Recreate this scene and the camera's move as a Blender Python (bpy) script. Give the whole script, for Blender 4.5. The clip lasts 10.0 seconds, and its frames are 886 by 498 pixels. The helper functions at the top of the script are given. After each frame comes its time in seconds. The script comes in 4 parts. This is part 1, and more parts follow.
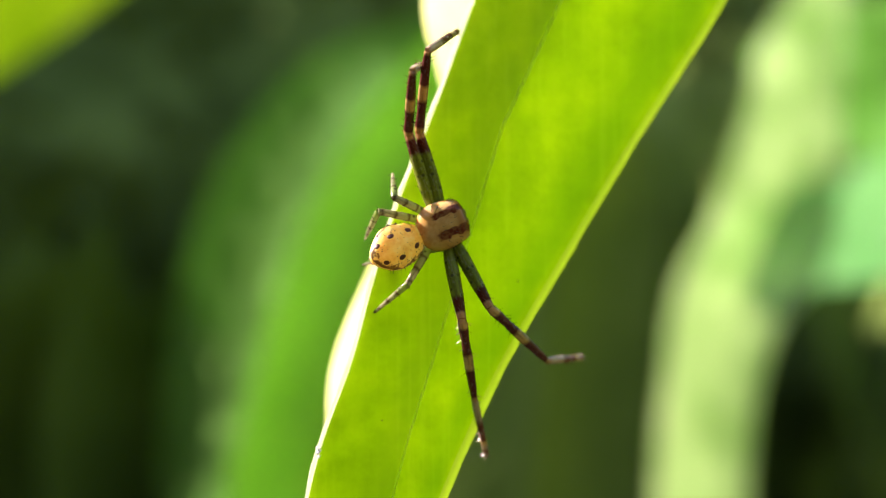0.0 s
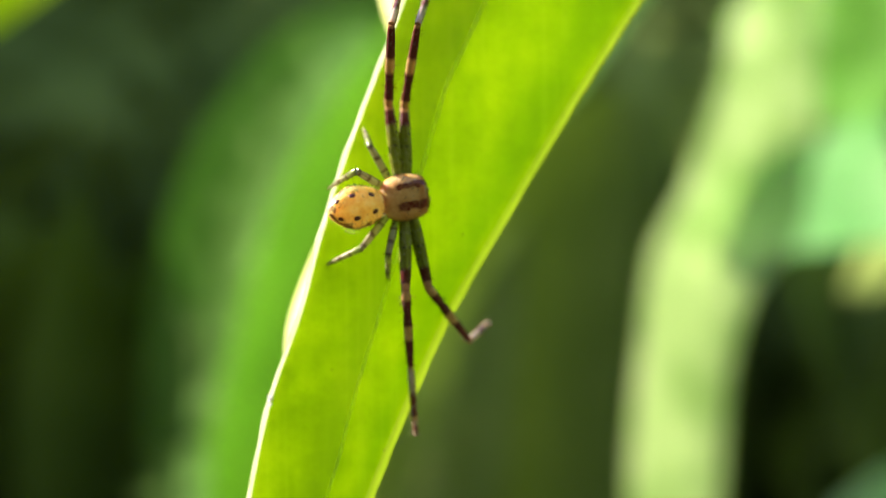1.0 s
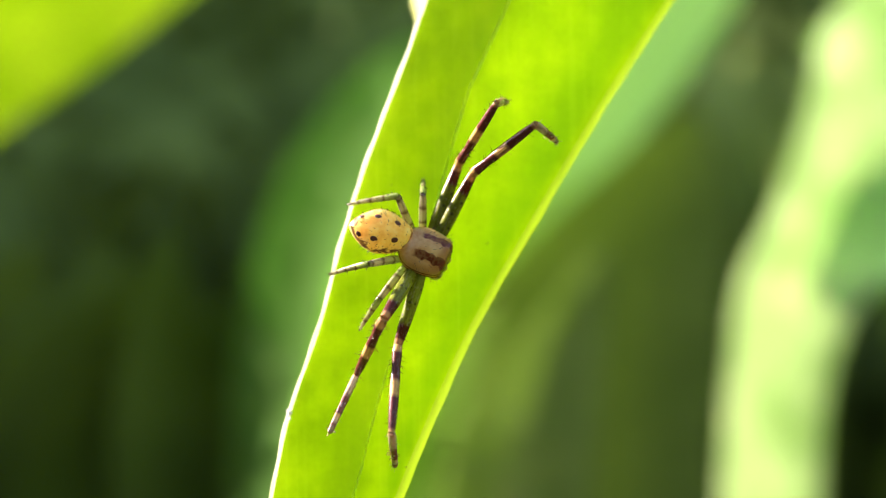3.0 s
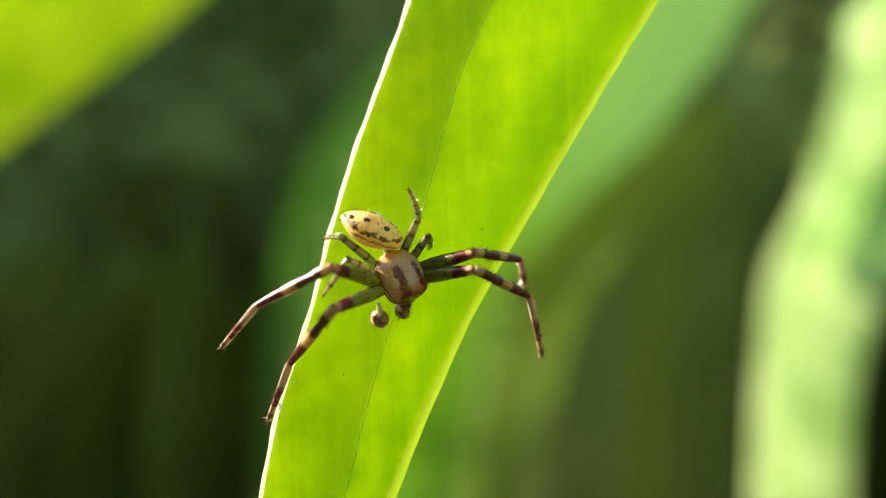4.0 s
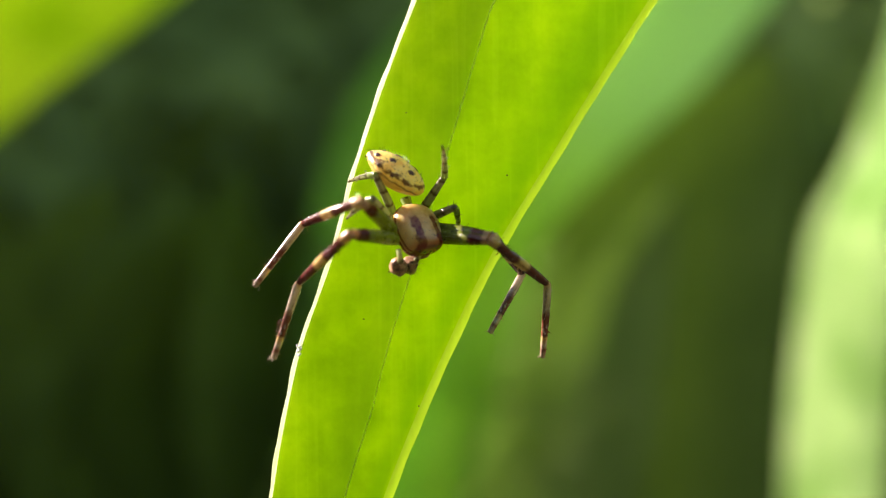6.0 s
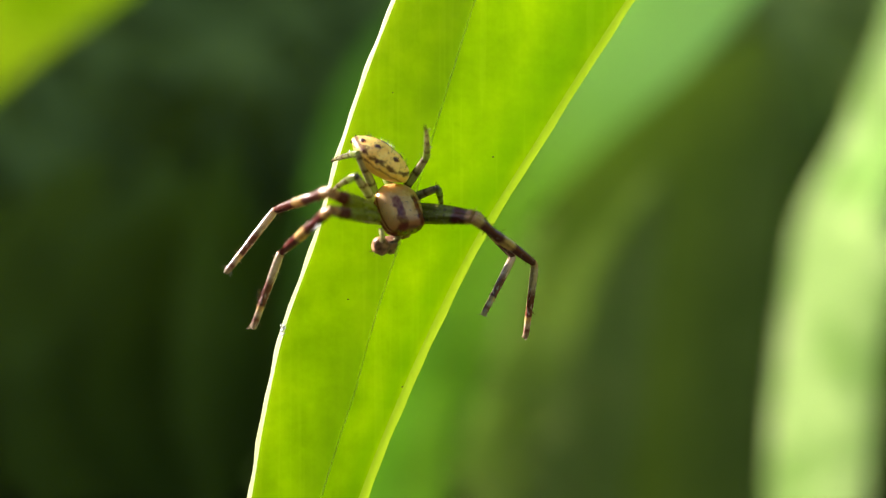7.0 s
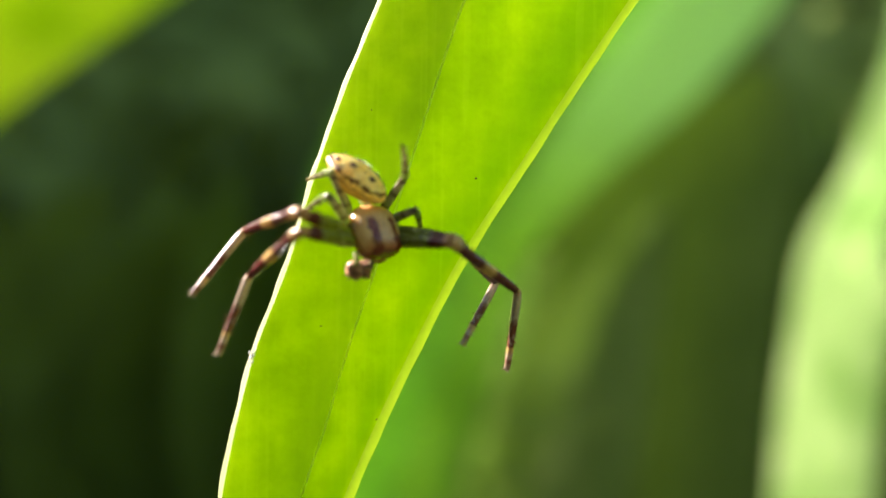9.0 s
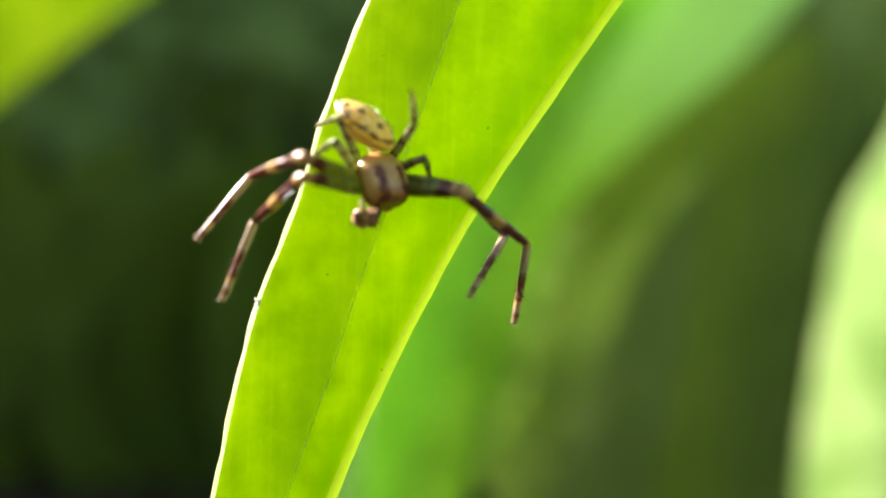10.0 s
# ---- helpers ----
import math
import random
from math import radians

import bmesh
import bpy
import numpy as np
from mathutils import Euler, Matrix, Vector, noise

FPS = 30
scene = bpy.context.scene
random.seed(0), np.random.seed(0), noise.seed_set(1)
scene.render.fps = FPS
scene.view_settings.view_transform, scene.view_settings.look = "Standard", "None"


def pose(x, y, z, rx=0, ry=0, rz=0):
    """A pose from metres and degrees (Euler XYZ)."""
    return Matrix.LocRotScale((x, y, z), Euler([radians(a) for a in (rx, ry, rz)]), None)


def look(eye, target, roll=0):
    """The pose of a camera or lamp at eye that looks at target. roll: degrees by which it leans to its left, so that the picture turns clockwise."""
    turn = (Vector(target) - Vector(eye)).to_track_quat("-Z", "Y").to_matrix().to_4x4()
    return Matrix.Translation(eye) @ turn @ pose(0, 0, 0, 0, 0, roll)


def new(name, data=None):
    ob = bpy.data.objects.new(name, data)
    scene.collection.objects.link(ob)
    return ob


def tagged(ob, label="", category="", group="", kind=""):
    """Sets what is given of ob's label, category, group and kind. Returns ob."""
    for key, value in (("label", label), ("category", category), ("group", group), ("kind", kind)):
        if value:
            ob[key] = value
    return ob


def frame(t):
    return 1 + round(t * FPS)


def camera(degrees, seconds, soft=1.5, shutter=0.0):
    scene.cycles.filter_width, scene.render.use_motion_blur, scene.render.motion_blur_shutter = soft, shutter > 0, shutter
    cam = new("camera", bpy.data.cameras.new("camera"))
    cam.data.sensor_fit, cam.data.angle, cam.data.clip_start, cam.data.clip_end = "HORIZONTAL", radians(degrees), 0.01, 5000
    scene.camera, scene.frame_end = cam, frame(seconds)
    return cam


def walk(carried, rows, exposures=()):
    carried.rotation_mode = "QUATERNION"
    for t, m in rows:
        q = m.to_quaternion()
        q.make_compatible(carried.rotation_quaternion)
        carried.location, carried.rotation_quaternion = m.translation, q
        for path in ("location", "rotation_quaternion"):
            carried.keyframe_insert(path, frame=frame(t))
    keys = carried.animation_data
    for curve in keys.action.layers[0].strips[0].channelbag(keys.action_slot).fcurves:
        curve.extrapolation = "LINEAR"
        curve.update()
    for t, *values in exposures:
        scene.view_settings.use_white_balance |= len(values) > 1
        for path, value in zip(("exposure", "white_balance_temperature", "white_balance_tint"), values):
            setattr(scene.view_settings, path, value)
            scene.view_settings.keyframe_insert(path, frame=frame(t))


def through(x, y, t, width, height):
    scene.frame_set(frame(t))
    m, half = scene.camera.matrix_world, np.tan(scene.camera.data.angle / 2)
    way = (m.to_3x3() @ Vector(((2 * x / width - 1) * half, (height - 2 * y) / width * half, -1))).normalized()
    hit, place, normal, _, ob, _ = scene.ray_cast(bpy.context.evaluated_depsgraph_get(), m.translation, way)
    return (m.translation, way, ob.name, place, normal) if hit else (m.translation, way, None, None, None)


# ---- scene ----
MM = 0.001
cam = camera(50.0, 10.0, soft=1.0)
cam.data.dof.use_dof = True
cam.data.dof.focus_distance = 41.2 * MM
cam.data.dof.aperture_fstop = 18.0
PATH = [  # seconds; eye in mm; turn, tilt and lean in degrees
    (0, -7.43, -43.82, 2.12, 6.98, 3.87, -0.12),
    (0.5, -7.13, -45.14, 1.74, 5.13, 2.94, -0.77),
    (1, -5.94, -45.49, 1.27, 8.06, 2.09, -0.69),
    (1.5, -4.87, -45.31, 0.84, 7.64, 2.42, -0.81),
    (2, -4.12, -45.45, 0.44, 7.26, 2.9, -0.87),
    (2.5, -3.41, -45.04, 0.22, 6.16, 2.94, -1.24),
    (2.7, -3.18, -44.73, 0.19, 3.74, 4.13, -1.11),
    (3.8, -1.52, -43.07, 0.1, 1.87, 4.2, -1.17),
    (4, -1.21, -42.86, 0.02, 1.16, 3.69, -1.55),
    (4.5, -0.47, -42.56, -0.34, 1.09, 1.31, -0.85),
    (5, -0.52, -42.58, -0.43, -1.45, 0.55, -0.28),
    (5.2, -0.51, -42.53, -0.39, -1.73, 1.22, -0.32),
    (6.3, -0.18, -42.1, -0.03, -0.86, 0.28, -0.17),
    (6.5, -0, -42.03, 0, 0, 0, 0),
    (7, -0.16, -42.15, -0.02, -0.8, -0.6, 0.38),
    (7.5, 0.3, -41.46, -0.18, -0.02, 0.72, 0.38),
    (8, 0.89, -40.9, -0.16, 0.13, -0.11, 1.01),
    (8.5, 0.81, -40.1, -0.23, -0.67, -1.41, 1.54),
    (9, 0.86, -40.06, -0.16, -1.06, 1.13, 1.21),
    (9.5, 1.3, -39.86, -0.36, -1.21, -0.28, 1.49),
    (10, 1.96, -39.35, -0.63, -3.13, -1.18, 2.51),
]


def sight(t, x, y, z, turn, tilt, lean):
    a, b = radians(turn), radians(tilt)
    way = Vector((math.sin(a) * math.cos(b), math.cos(a) * math.cos(b), math.sin(b)))
    eye = Vector((x, y, z)) * MM
    return t, look(eye, eye + way, lean)


EXPOSURES = [  # seconds; stops, kelvin, tint
    (0, 2.16, 6950, 24), (0.5, 2.20, 6950, 24), (1, 2.24, 6950, 24), (1.5, 2.36, 6950, 25), (2, 2.52, 6950, 26), (2.5, 2.66, 6950, 26), (2.7, 2.66, 6950, 26),
    (3.8, 2.34, 6950, 25), (4.5, 2.25, 6950, 25), (6.5, 2.15, 6950, 22), (8, 2.26, 6950, 20), (8.5, 2.16, 6950, 19), (9, 2.27, 6950, 19), (9.5, 2.30, 6950, 18), (10, 2.45, 6950, 18),
]
walk(cam, [sight(*row) for row in PATH], exposures=EXPOSURES)

# ---- light ----
SUN_FROM = Vector((-0.78, 0.31, 0.54)).normalized()
world = bpy.data.worlds.new("sky")
scene.world = world
world.use_nodes = True
sky = world.node_tree.nodes.new("ShaderNodeTexSky")
sky.sky_type, sky.sun_disc = "NISHITA", False
sky.sun_elevation = math.asin(SUN_FROM.z)
sky.sun_rotation = math.atan2(SUN_FROM.x, SUN_FROM.y)
back = world.node_tree.nodes["Background"]
back.inputs["Strength"].default_value = 0.10
world.node_tree.links.new(sky.outputs[0], back.inputs["Color"])
sun = new("sun", bpy.data.lights.new("sun", "SUN"))
sun.data.energy, sun.data.angle, sun.data.color = 5.0, radians(0.55), (1.0, 0.95, 0.86)
sun.matrix_world = look(SUN_FROM * 2, (0, 0, 0))


# ---- materials ----
class Nodes:
    """Short ways to wire a node material."""

    def __init__(self, name):
        self.mat = bpy.data.materials.new(name)
        self.mat.use_nodes = True
        self.tree = self.mat.node_tree
        self.bsdf = self.tree.nodes["Principled BSDF"]
        self.exit = self.tree.nodes["Material Output"]
        self.coords = self.tree.nodes.new("ShaderNodeTexCoord")

    def put(self, socket, value):
        if isinstance(value, bpy.types.NodeSocket):
            self.tree.links.new(value, socket)
        else:
            socket.default_value = value

    def math(self, op, a, b=0.0, c=0.0):
        n = self.tree.nodes.new("ShaderNodeMath")
        n.operation = op
        for i, v in enumerate((a, b, c)):
            self.put(n.inputs[i], v)
        return n.outputs[0]

    def xyz(self, source="Object"):
        n = self.tree.nodes.new("ShaderNodeSeparateXYZ")
        self.tree.links.new(self.coords.outputs[source], n.inputs[0])
        return n.outputs

    def noise(self, scale, detail=3.0, stretch=None, rough=0.55, source="Object"):
        n = self.tree.nodes.new("ShaderNodeTexNoise")
        n.inputs["Scale"].default_value, n.inputs["Detail"].default_value = scale, detail
        n.inputs["Roughness"].default_value = rough
        where = self.coords.outputs[source]
        if stretch:
            m = self.tree.nodes.new("ShaderNodeMapping")
            m.inputs["Scale"].default_value = stretch[:3]
            if len(stretch) > 3:
                m.inputs["Rotation"].default_value = (0, radians(stretch[3]), 0)
            self.tree.links.new(where, m.inputs["Vector"])
            where = m.outputs[0]
        self.tree.links.new(where, n.inputs["Vector"])
        return n.outputs["Fac"]

    def ramp(self, fac, stops, ease="LINEAR"):
        n = self.tree.nodes.new("ShaderNodeValToRGB")
        n.color_ramp.interpolation = ease
        e = n.color_ramp.elements
        while len(e) < len(stops):
            e.new(0.5)
        for spot, (at, colour) in zip(e, stops):
            spot.position, spot.color = at, (*colour, 1)
        self.put(n.inputs[0], fac)
        return n.outputs[0]

    def mix(self, fac, a, b, blend="MIX"):
        n = self.tree.nodes.new("ShaderNodeMix")
        n.data_type, n.blend_type = "RGBA", blend
        self.put(n.inputs[0], fac)
        for i, v in ((6, a), (7, b)):
            self.put(n.inputs[i], v if isinstance(v, bpy.types.NodeSocket) else (*v, 1))
        return n.outputs[2]

    def step(self, value, at, soft):
        n = self.tree.nodes.new("ShaderNodeMapRange")
        n.interpolation_type = "SMOOTHSTEP"
        self.put(n.inputs[0], value)
        n.inputs[1].default_value, n.inputs[2].default_value = at - soft, at + soft
        return n.outputs[0]

    def bump(self, height, distance, strength=0.5):
        n = self.tree.nodes.new("ShaderNodeBump")
        n.inputs["Strength"].default_value, n.inputs["Distance"].default_value = strength, distance
        self.tree.links.new(height, n.inputs["Height"])
        self.tree.links.new(n.outputs[0], self.bsdf.inputs["Normal"])
        return n.outputs[0]

    def finish(self, colour, rough=0.5, specular=0.5, through=0.0, deep=0.0):
        if deep:
            self.bsdf.inputs["Subsurface Weight"].default_value = 0.75
            self.bsdf.inputs["Subsurface Radius"].default_value = (1.0, 0.78, 0.45)
            self.bsdf.inputs["Subsurface Scale"].default_value = deep
        self.put(self.bsdf.inputs["Base Color"], colour if isinstance(colour, bpy.types.NodeSocket) else (*colour, 1))
        self.put(self.bsdf.inputs["Roughness"], rough)
        self.put(self.bsdf.inputs["Specular IOR Level"], specular)
        if through:
            t = self.tree.nodes.new("ShaderNodeBsdfTranslucent")
            self.put(t.inputs["Color"], colour if isinstance(colour, bpy.types.NodeSocket) else (*colour, 1))
            m = self.tree.nodes.new("ShaderNodeMixShader")
            m.inputs[0].default_value = through
            self.tree.links.new(self.bsdf.outputs[0], m.inputs[1])
            self.tree.links.new(t.outputs[0], m.inputs[2])
            self.tree.links.new(m.outputs[0], self.exit.inputs["Surface"])
        return self.mat


def leaf_skin(name, dark, light, grain=900.0, along=25.0, rough=0.4, through=0.4, specular=0.4, patchy=0.0, tip=None):
    """tip: a height in mm and the colour that the leaf takes on above it."""
    n = Nodes(name)
    blotch = n.noise(260.0, 4.0)
    fibre = n.noise(grain * 2, 3.0, (1, 1, 0.06, along))
    fine = n.noise(3500.0, 2.0)
    f = n.math("ADD", n.math("MULTIPLY", blotch, 0.5), n.math("ADD", n.math("MULTIPLY", fibre, 0.12), n.math("ADD", n.math("MULTIPLY", n.noise(900.0, 3.0), 0.25), n.math("MULTIPLY", fine, 0.13))))
    if patchy:
        f = n.math("ADD", f, n.math("MULTIPLY", n.math("SUBTRACT", n.noise(32.0, 2.0), 0.5), patchy))
    colour = n.ramp(f, [(0.35, dark), (0.65, light)])
    if tip:
        colour = n.mix(n.math("MULTIPLY", n.step(n.xyz()[2], tip[0] * MM, 35 * MM), 0.85), colour, tip[1])
    n.bump(n.math("ADD", fibre, n.math("MULTIPLY", fine, 0.5)), 0.04 * MM, 0.5)
    return n.finish(colour, rough, specular, through)


def strap_skin():
    """The carrier's blade: soft patches, faint veins along it, painted shade left of the crease and a deeper
    green strip inside the right margin."""
    n = Nodes("leaf_green")
    across = n.tree.nodes.new("ShaderNodeSeparateXYZ")
    n.tree.links.new(n.coords.outputs["UV"], across.inputs[0])
    u = across.outputs[0]
    patch, speckle, fine = n.noise(210.0, 4.0), n.noise(850.0, 4.0), n.noise(4200.0, 2.0)
    fibre = n.noise(1500.0, 3.0, (1, 1, 0.05, 25.0))
    f = n.math("ADD", n.math("MULTIPLY", patch, 0.50), n.math("ADD", n.math("MULTIPLY", speckle, 0.26), n.math("ADD", n.math("MULTIPLY", fibre, 0.14), n.math("MULTIPLY", fine, 0.10))))
    colour = n.ramp(f, [(0.34, (0.30, 0.47, 0.004)), (0.5, (0.39, 0.575, 0.007)), (0.66, (0.49, 0.66, 0.012))])
    strip = n.math("MULTIPLY", n.step(u, 0.80, 0.10), n.math("SUBTRACT", 1.0, n.step(u, 0.965, 0.03)))
    colour = n.mix(n.math("MULTIPLY", strip, 0.45), colour, (0.24, 0.46, 0.004))
    # shade of the half that tilts from the sun, mixed into the colour
    crease = n.math("MULTIPLY", n.step(u, 0.36, 0.12), n.math("SUBTRACT", 1.0, n.step(u, 0.5, 0.012)))
    colour = n.mix(n.math("MULTIPLY", crease, 0.35), colour, (0.27, 0.43, 0.03))
    vein = n.step(n.noise(2600.0, 2.0, (1, 1, 0.012, 25.0)), 0.60, 0.05)
    colour = n.mix(n.math("MULTIPLY", vein, 0.10), colour, (0.62, 0.76, 0.05))
    n.bump(n.math("ADD", fibre, n.math("ADD", n.math("MULTIPLY", speckle, 0.8), n.math("MULTIPLY", fine, 0.4))), 0.05 * MM, 0.5)
    return n.finish(colour, 0.42, 0.35, 0.62)


BLADE = strap_skin()
RIM = leaf_skin("leaf_margin_pale", (0.47, 0.61, 0.08), (0.57, 0.70, 0.13), through=0.62)
# left margin: pale like the other, with the sun on it painted in as white
SUNLIT_RIM = leaf_skin("leaf_margin_sunlit", (0.90, 0.93, 0.66), (0.97, 0.97, 0.86), through=0.8)
RIB = leaf_skin("leaf_midrib", (0.86, 0.94, 0.50), (0.95, 0.98, 0.62), through=0.97)
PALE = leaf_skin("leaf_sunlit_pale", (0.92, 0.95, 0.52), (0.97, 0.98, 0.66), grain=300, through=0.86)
# FRESH and GRASS: halves of one slanting leaf, each side's brightness put into its colour
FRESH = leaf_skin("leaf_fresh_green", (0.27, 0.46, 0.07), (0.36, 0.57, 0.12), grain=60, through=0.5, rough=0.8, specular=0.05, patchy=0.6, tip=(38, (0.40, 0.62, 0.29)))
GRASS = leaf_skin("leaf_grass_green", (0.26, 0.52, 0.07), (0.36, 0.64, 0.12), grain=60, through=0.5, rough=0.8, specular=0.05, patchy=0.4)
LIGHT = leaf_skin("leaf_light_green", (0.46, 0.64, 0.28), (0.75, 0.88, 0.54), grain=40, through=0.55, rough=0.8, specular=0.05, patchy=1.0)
TEAL = leaf_skin("leaf_blue_green", (0.42, 0.74, 0.40), (0.60, 0.86, 0.56), grain=40, through=0.5, rough=0.8, specular=0.05, patchy=1.0)
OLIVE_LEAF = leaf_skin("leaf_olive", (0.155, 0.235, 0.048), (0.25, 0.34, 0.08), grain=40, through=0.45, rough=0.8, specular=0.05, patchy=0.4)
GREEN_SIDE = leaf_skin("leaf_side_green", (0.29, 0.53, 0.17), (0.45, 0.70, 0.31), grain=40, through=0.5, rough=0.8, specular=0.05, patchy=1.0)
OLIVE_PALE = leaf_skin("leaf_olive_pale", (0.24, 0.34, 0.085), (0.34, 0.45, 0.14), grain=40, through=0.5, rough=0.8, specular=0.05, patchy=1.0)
# MID and DIM: darker tones that imitate the GRASS leaf falling into shade
MID = leaf_skin("leaf_mid_fade", (0.14, 0.34, 0.08), (0.215, 0.45, 0.125), grain=40, through=0.5, rough=0.8, specular=0.05, patchy=0.4)
DIM = leaf_skin("leaf_dim_fade", (0.105, 0.22, 0.05), (0.155, 0.30, 0.075), grain=40, through=0.5, rough=0.8, specular=0.05, patchy=1.0)
CORNER = leaf_skin("leaf_yellow_green", (0.41, 0.60, 0.015), (0.58, 0.74, 0.05), grain=40, through=0.6, rough=0.8, specular=0.05, patchy=1.0)


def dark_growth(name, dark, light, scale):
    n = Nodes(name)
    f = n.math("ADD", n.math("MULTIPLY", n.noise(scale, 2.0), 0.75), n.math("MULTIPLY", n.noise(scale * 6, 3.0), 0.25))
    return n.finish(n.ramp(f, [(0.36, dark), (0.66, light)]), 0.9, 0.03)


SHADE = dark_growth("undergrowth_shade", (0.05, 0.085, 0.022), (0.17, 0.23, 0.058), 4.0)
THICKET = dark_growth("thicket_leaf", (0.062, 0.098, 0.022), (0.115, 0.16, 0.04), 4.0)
SOIL = dark_growth("soil", (0.02, 0.016, 0.01), (0.06, 0.05, 0.03), 30.0)


# ---- building helpers ----
def mesh_of(name, bm, material, smooth=True):
    me = bpy.data.meshes.new(name)
    bmesh.ops.recalc_face_normals(bm, faces=bm.faces)
    bm.to_mesh(me)
    bm.free()
    me.materials.append(material)
    if smooth:
        me.polygons.foreach_set("use_smooth", [True] * len(me.polygons))
        me.set_sharp_from_angle(angle=radians(55))
    return me


def part(name, bm, material, parent=None, label=""):
    ob = new(name, mesh_of(name, bm, material))
    ob.parent = parent
    return tagged(ob, label)


def grid_skin(bm, rows):
    """Faces between rows of equal length."""
    made = [[bm.verts.new(p) for p in row] for row in rows]
    for a, b in zip(made, made[1:]):
        for i in range(len(a) - 1):
            bm.faces.new((a[i], a[i + 1], b[i + 1], b[i]))
    return made


def sheet(bm, top, thick, normal, walls="abcd"):
    """A thin body: the rows of points in top, and the same set back by thick along normal. Walls close
    it at the first row (a), the last row (b), the rows' starts (c) and their ends (d)."""
    low = [[p - normal * thick for p in row] for row in top]
    a, b = grid_skin(bm, top), grid_skin(bm, low)
    lines = {"a": lambda m: m[0], "b": lambda m: m[-1], "c": lambda m: [r[0] for r in m], "d": lambda m: [r[-1] for r in m]}
    for wall in walls:
        u, v = lines[wall](a), lines[wall](b)
        for i in range(len(u) - 1):
            bm.faces.new((u[i], u[i + 1], v[i + 1], v[i]))


def tube(bm, spine, radii, sides=10, caps=True):
    """A round tube along the points of spine."""
    rings = []
    for i, p in enumerate(spine):
        way = (spine[min(i + 1, len(spine) - 1)] - spine[max(i - 1, 0)]).normalized()
        side = way.cross(Vector((0.13, 0.31, 0.94)))
        side = (side if side.length > 0.05 else way.cross(Vector((1, 0, 0)))).normalized()
        up = way.cross(side)
        r = radii[i]
        rings.append([bm.verts.new(p + (side * math.cos(k * math.tau / sides) + up * math.sin(k * math.tau / sides)) * r) for k in range(sides)])
    for a, b in zip(rings, rings[1:]):
        for k in range(sides):
            bm.faces.new((a[k], a[(k + 1) % sides], b[(k + 1) % sides], b[k]))
    if caps:
        bm.faces.new(rings[0])
        bm.faces.new(rings[-1])


def smooth_line(points, steps):
    """A Catmull-Rom line through a few points (any number of columns)."""
    p = np.array(points, float)
    p = np.vstack([2 * p[0] - p[1], p, 2 * p[-1] - p[-2]])
    out = []
    for i in range(1, len(p) - 2):
        for k in range(steps):
            t = k / steps
            a, b, c, d = p[i - 1:i + 3]
            out.append(0.5 * (2 * b + (c - a) * t + (2 * a - 5 * b + 4 * c - d) * t * t + (3 * b - a - 3 * c + d) * t ** 3))
    out.append(p[-2])
    return out


GROUND = -170.0


# ---- the leaf that carries the spider ----
MARGINS = {  # x of the two margins every 4 mm of height, from -16 to 16
    "left": (-10.18, -9.34, -8.69, -7.81, -6.40, -5.33, -4.01, -2.46, -1.02),
    "right": (-5.46, -4.24, -2.72, -0.96, 1.02, 3.46, 5.95, 8.54, 11.28),
}


def edge(side, z):
    """The margin's x at height z: a smooth line, drawn on straight past its ends."""
    k = MARGINS[side]
    c = max(-16.0, min(15.999, z))
    i = int((c + 16) // 4)
    t = (c + 16) / 4 - i
    p = [k[0] * 2 - k[1], *k, k[-1] * 2 - k[-2]][i:i + 4]
    x = 0.5 * (2 * p[1] + (p[2] - p[0]) * t + (2 * p[0] - 5 * p[1] + 4 * p[2] - p[3]) * t * t + (3 * p[1] - p[0] - 3 * p[2] + p[3]) * t ** 3)
    return x + (z - c) * ((k[-1] - k[-2]) / 4 if z > 0 else (k[1] - k[0]) / 4)


def span(z):
    """Middle and half width, drawn together towards the tip above and the stalk below."""
    l, r = edge("left", z) + 0.14, edge("right", z) - 0.34
    m, h = (l + r) / 2, (r - l) / 2
    if z > 14:
        f = (z - 14) / 50
        m, h = m - 14 * f * f, h * max(0.02, 1 - f ** 1.6)
    if z < -14:
        f = min(1, (-14 - z) / 40)
        m, h = m + 4 * f, max(0.8, h * (1 - f ** 1.4))
    return m, h


def rib_at(z):
    """Where the midrib runs between the margins."""
    return max(-0.32, min(0.30, 0.06 - 0.035 * z))


def leaf_point(z, v):
    """v runs from -1 at the left margin to 1 at the right one. The blade is folded along the midrib:
    its left half lies nearly flat to the viewer, its right half leans back."""
    m, h = span(z)
    k = rib_at(z)
    c = max(-16.0, min(16.0, z))
    w = (v - k) / (1 - k) if v > k else (k - v) / (1 + k)
    crease = -0.42
    far = crease + (0.088 + 0.0034 * c) * h * (1 - k) if v > k else -0.50 + 0.035 * max(0.0, c - 1)
    soft = math.sqrt(w * w + 0.0036) - 0.06
    y = crease + (far - crease) * soft / 0.942 * min(1, h / 3)
    y += 0.022 * math.sin(z * 0.55 + v * 2) + 0.012 * math.sin(z * 1.7 - v * 5)
    if z > 12:
        y -= 0.0006 * (z - 12) ** 2
    return Vector((m + v * h, y, z)) * MM


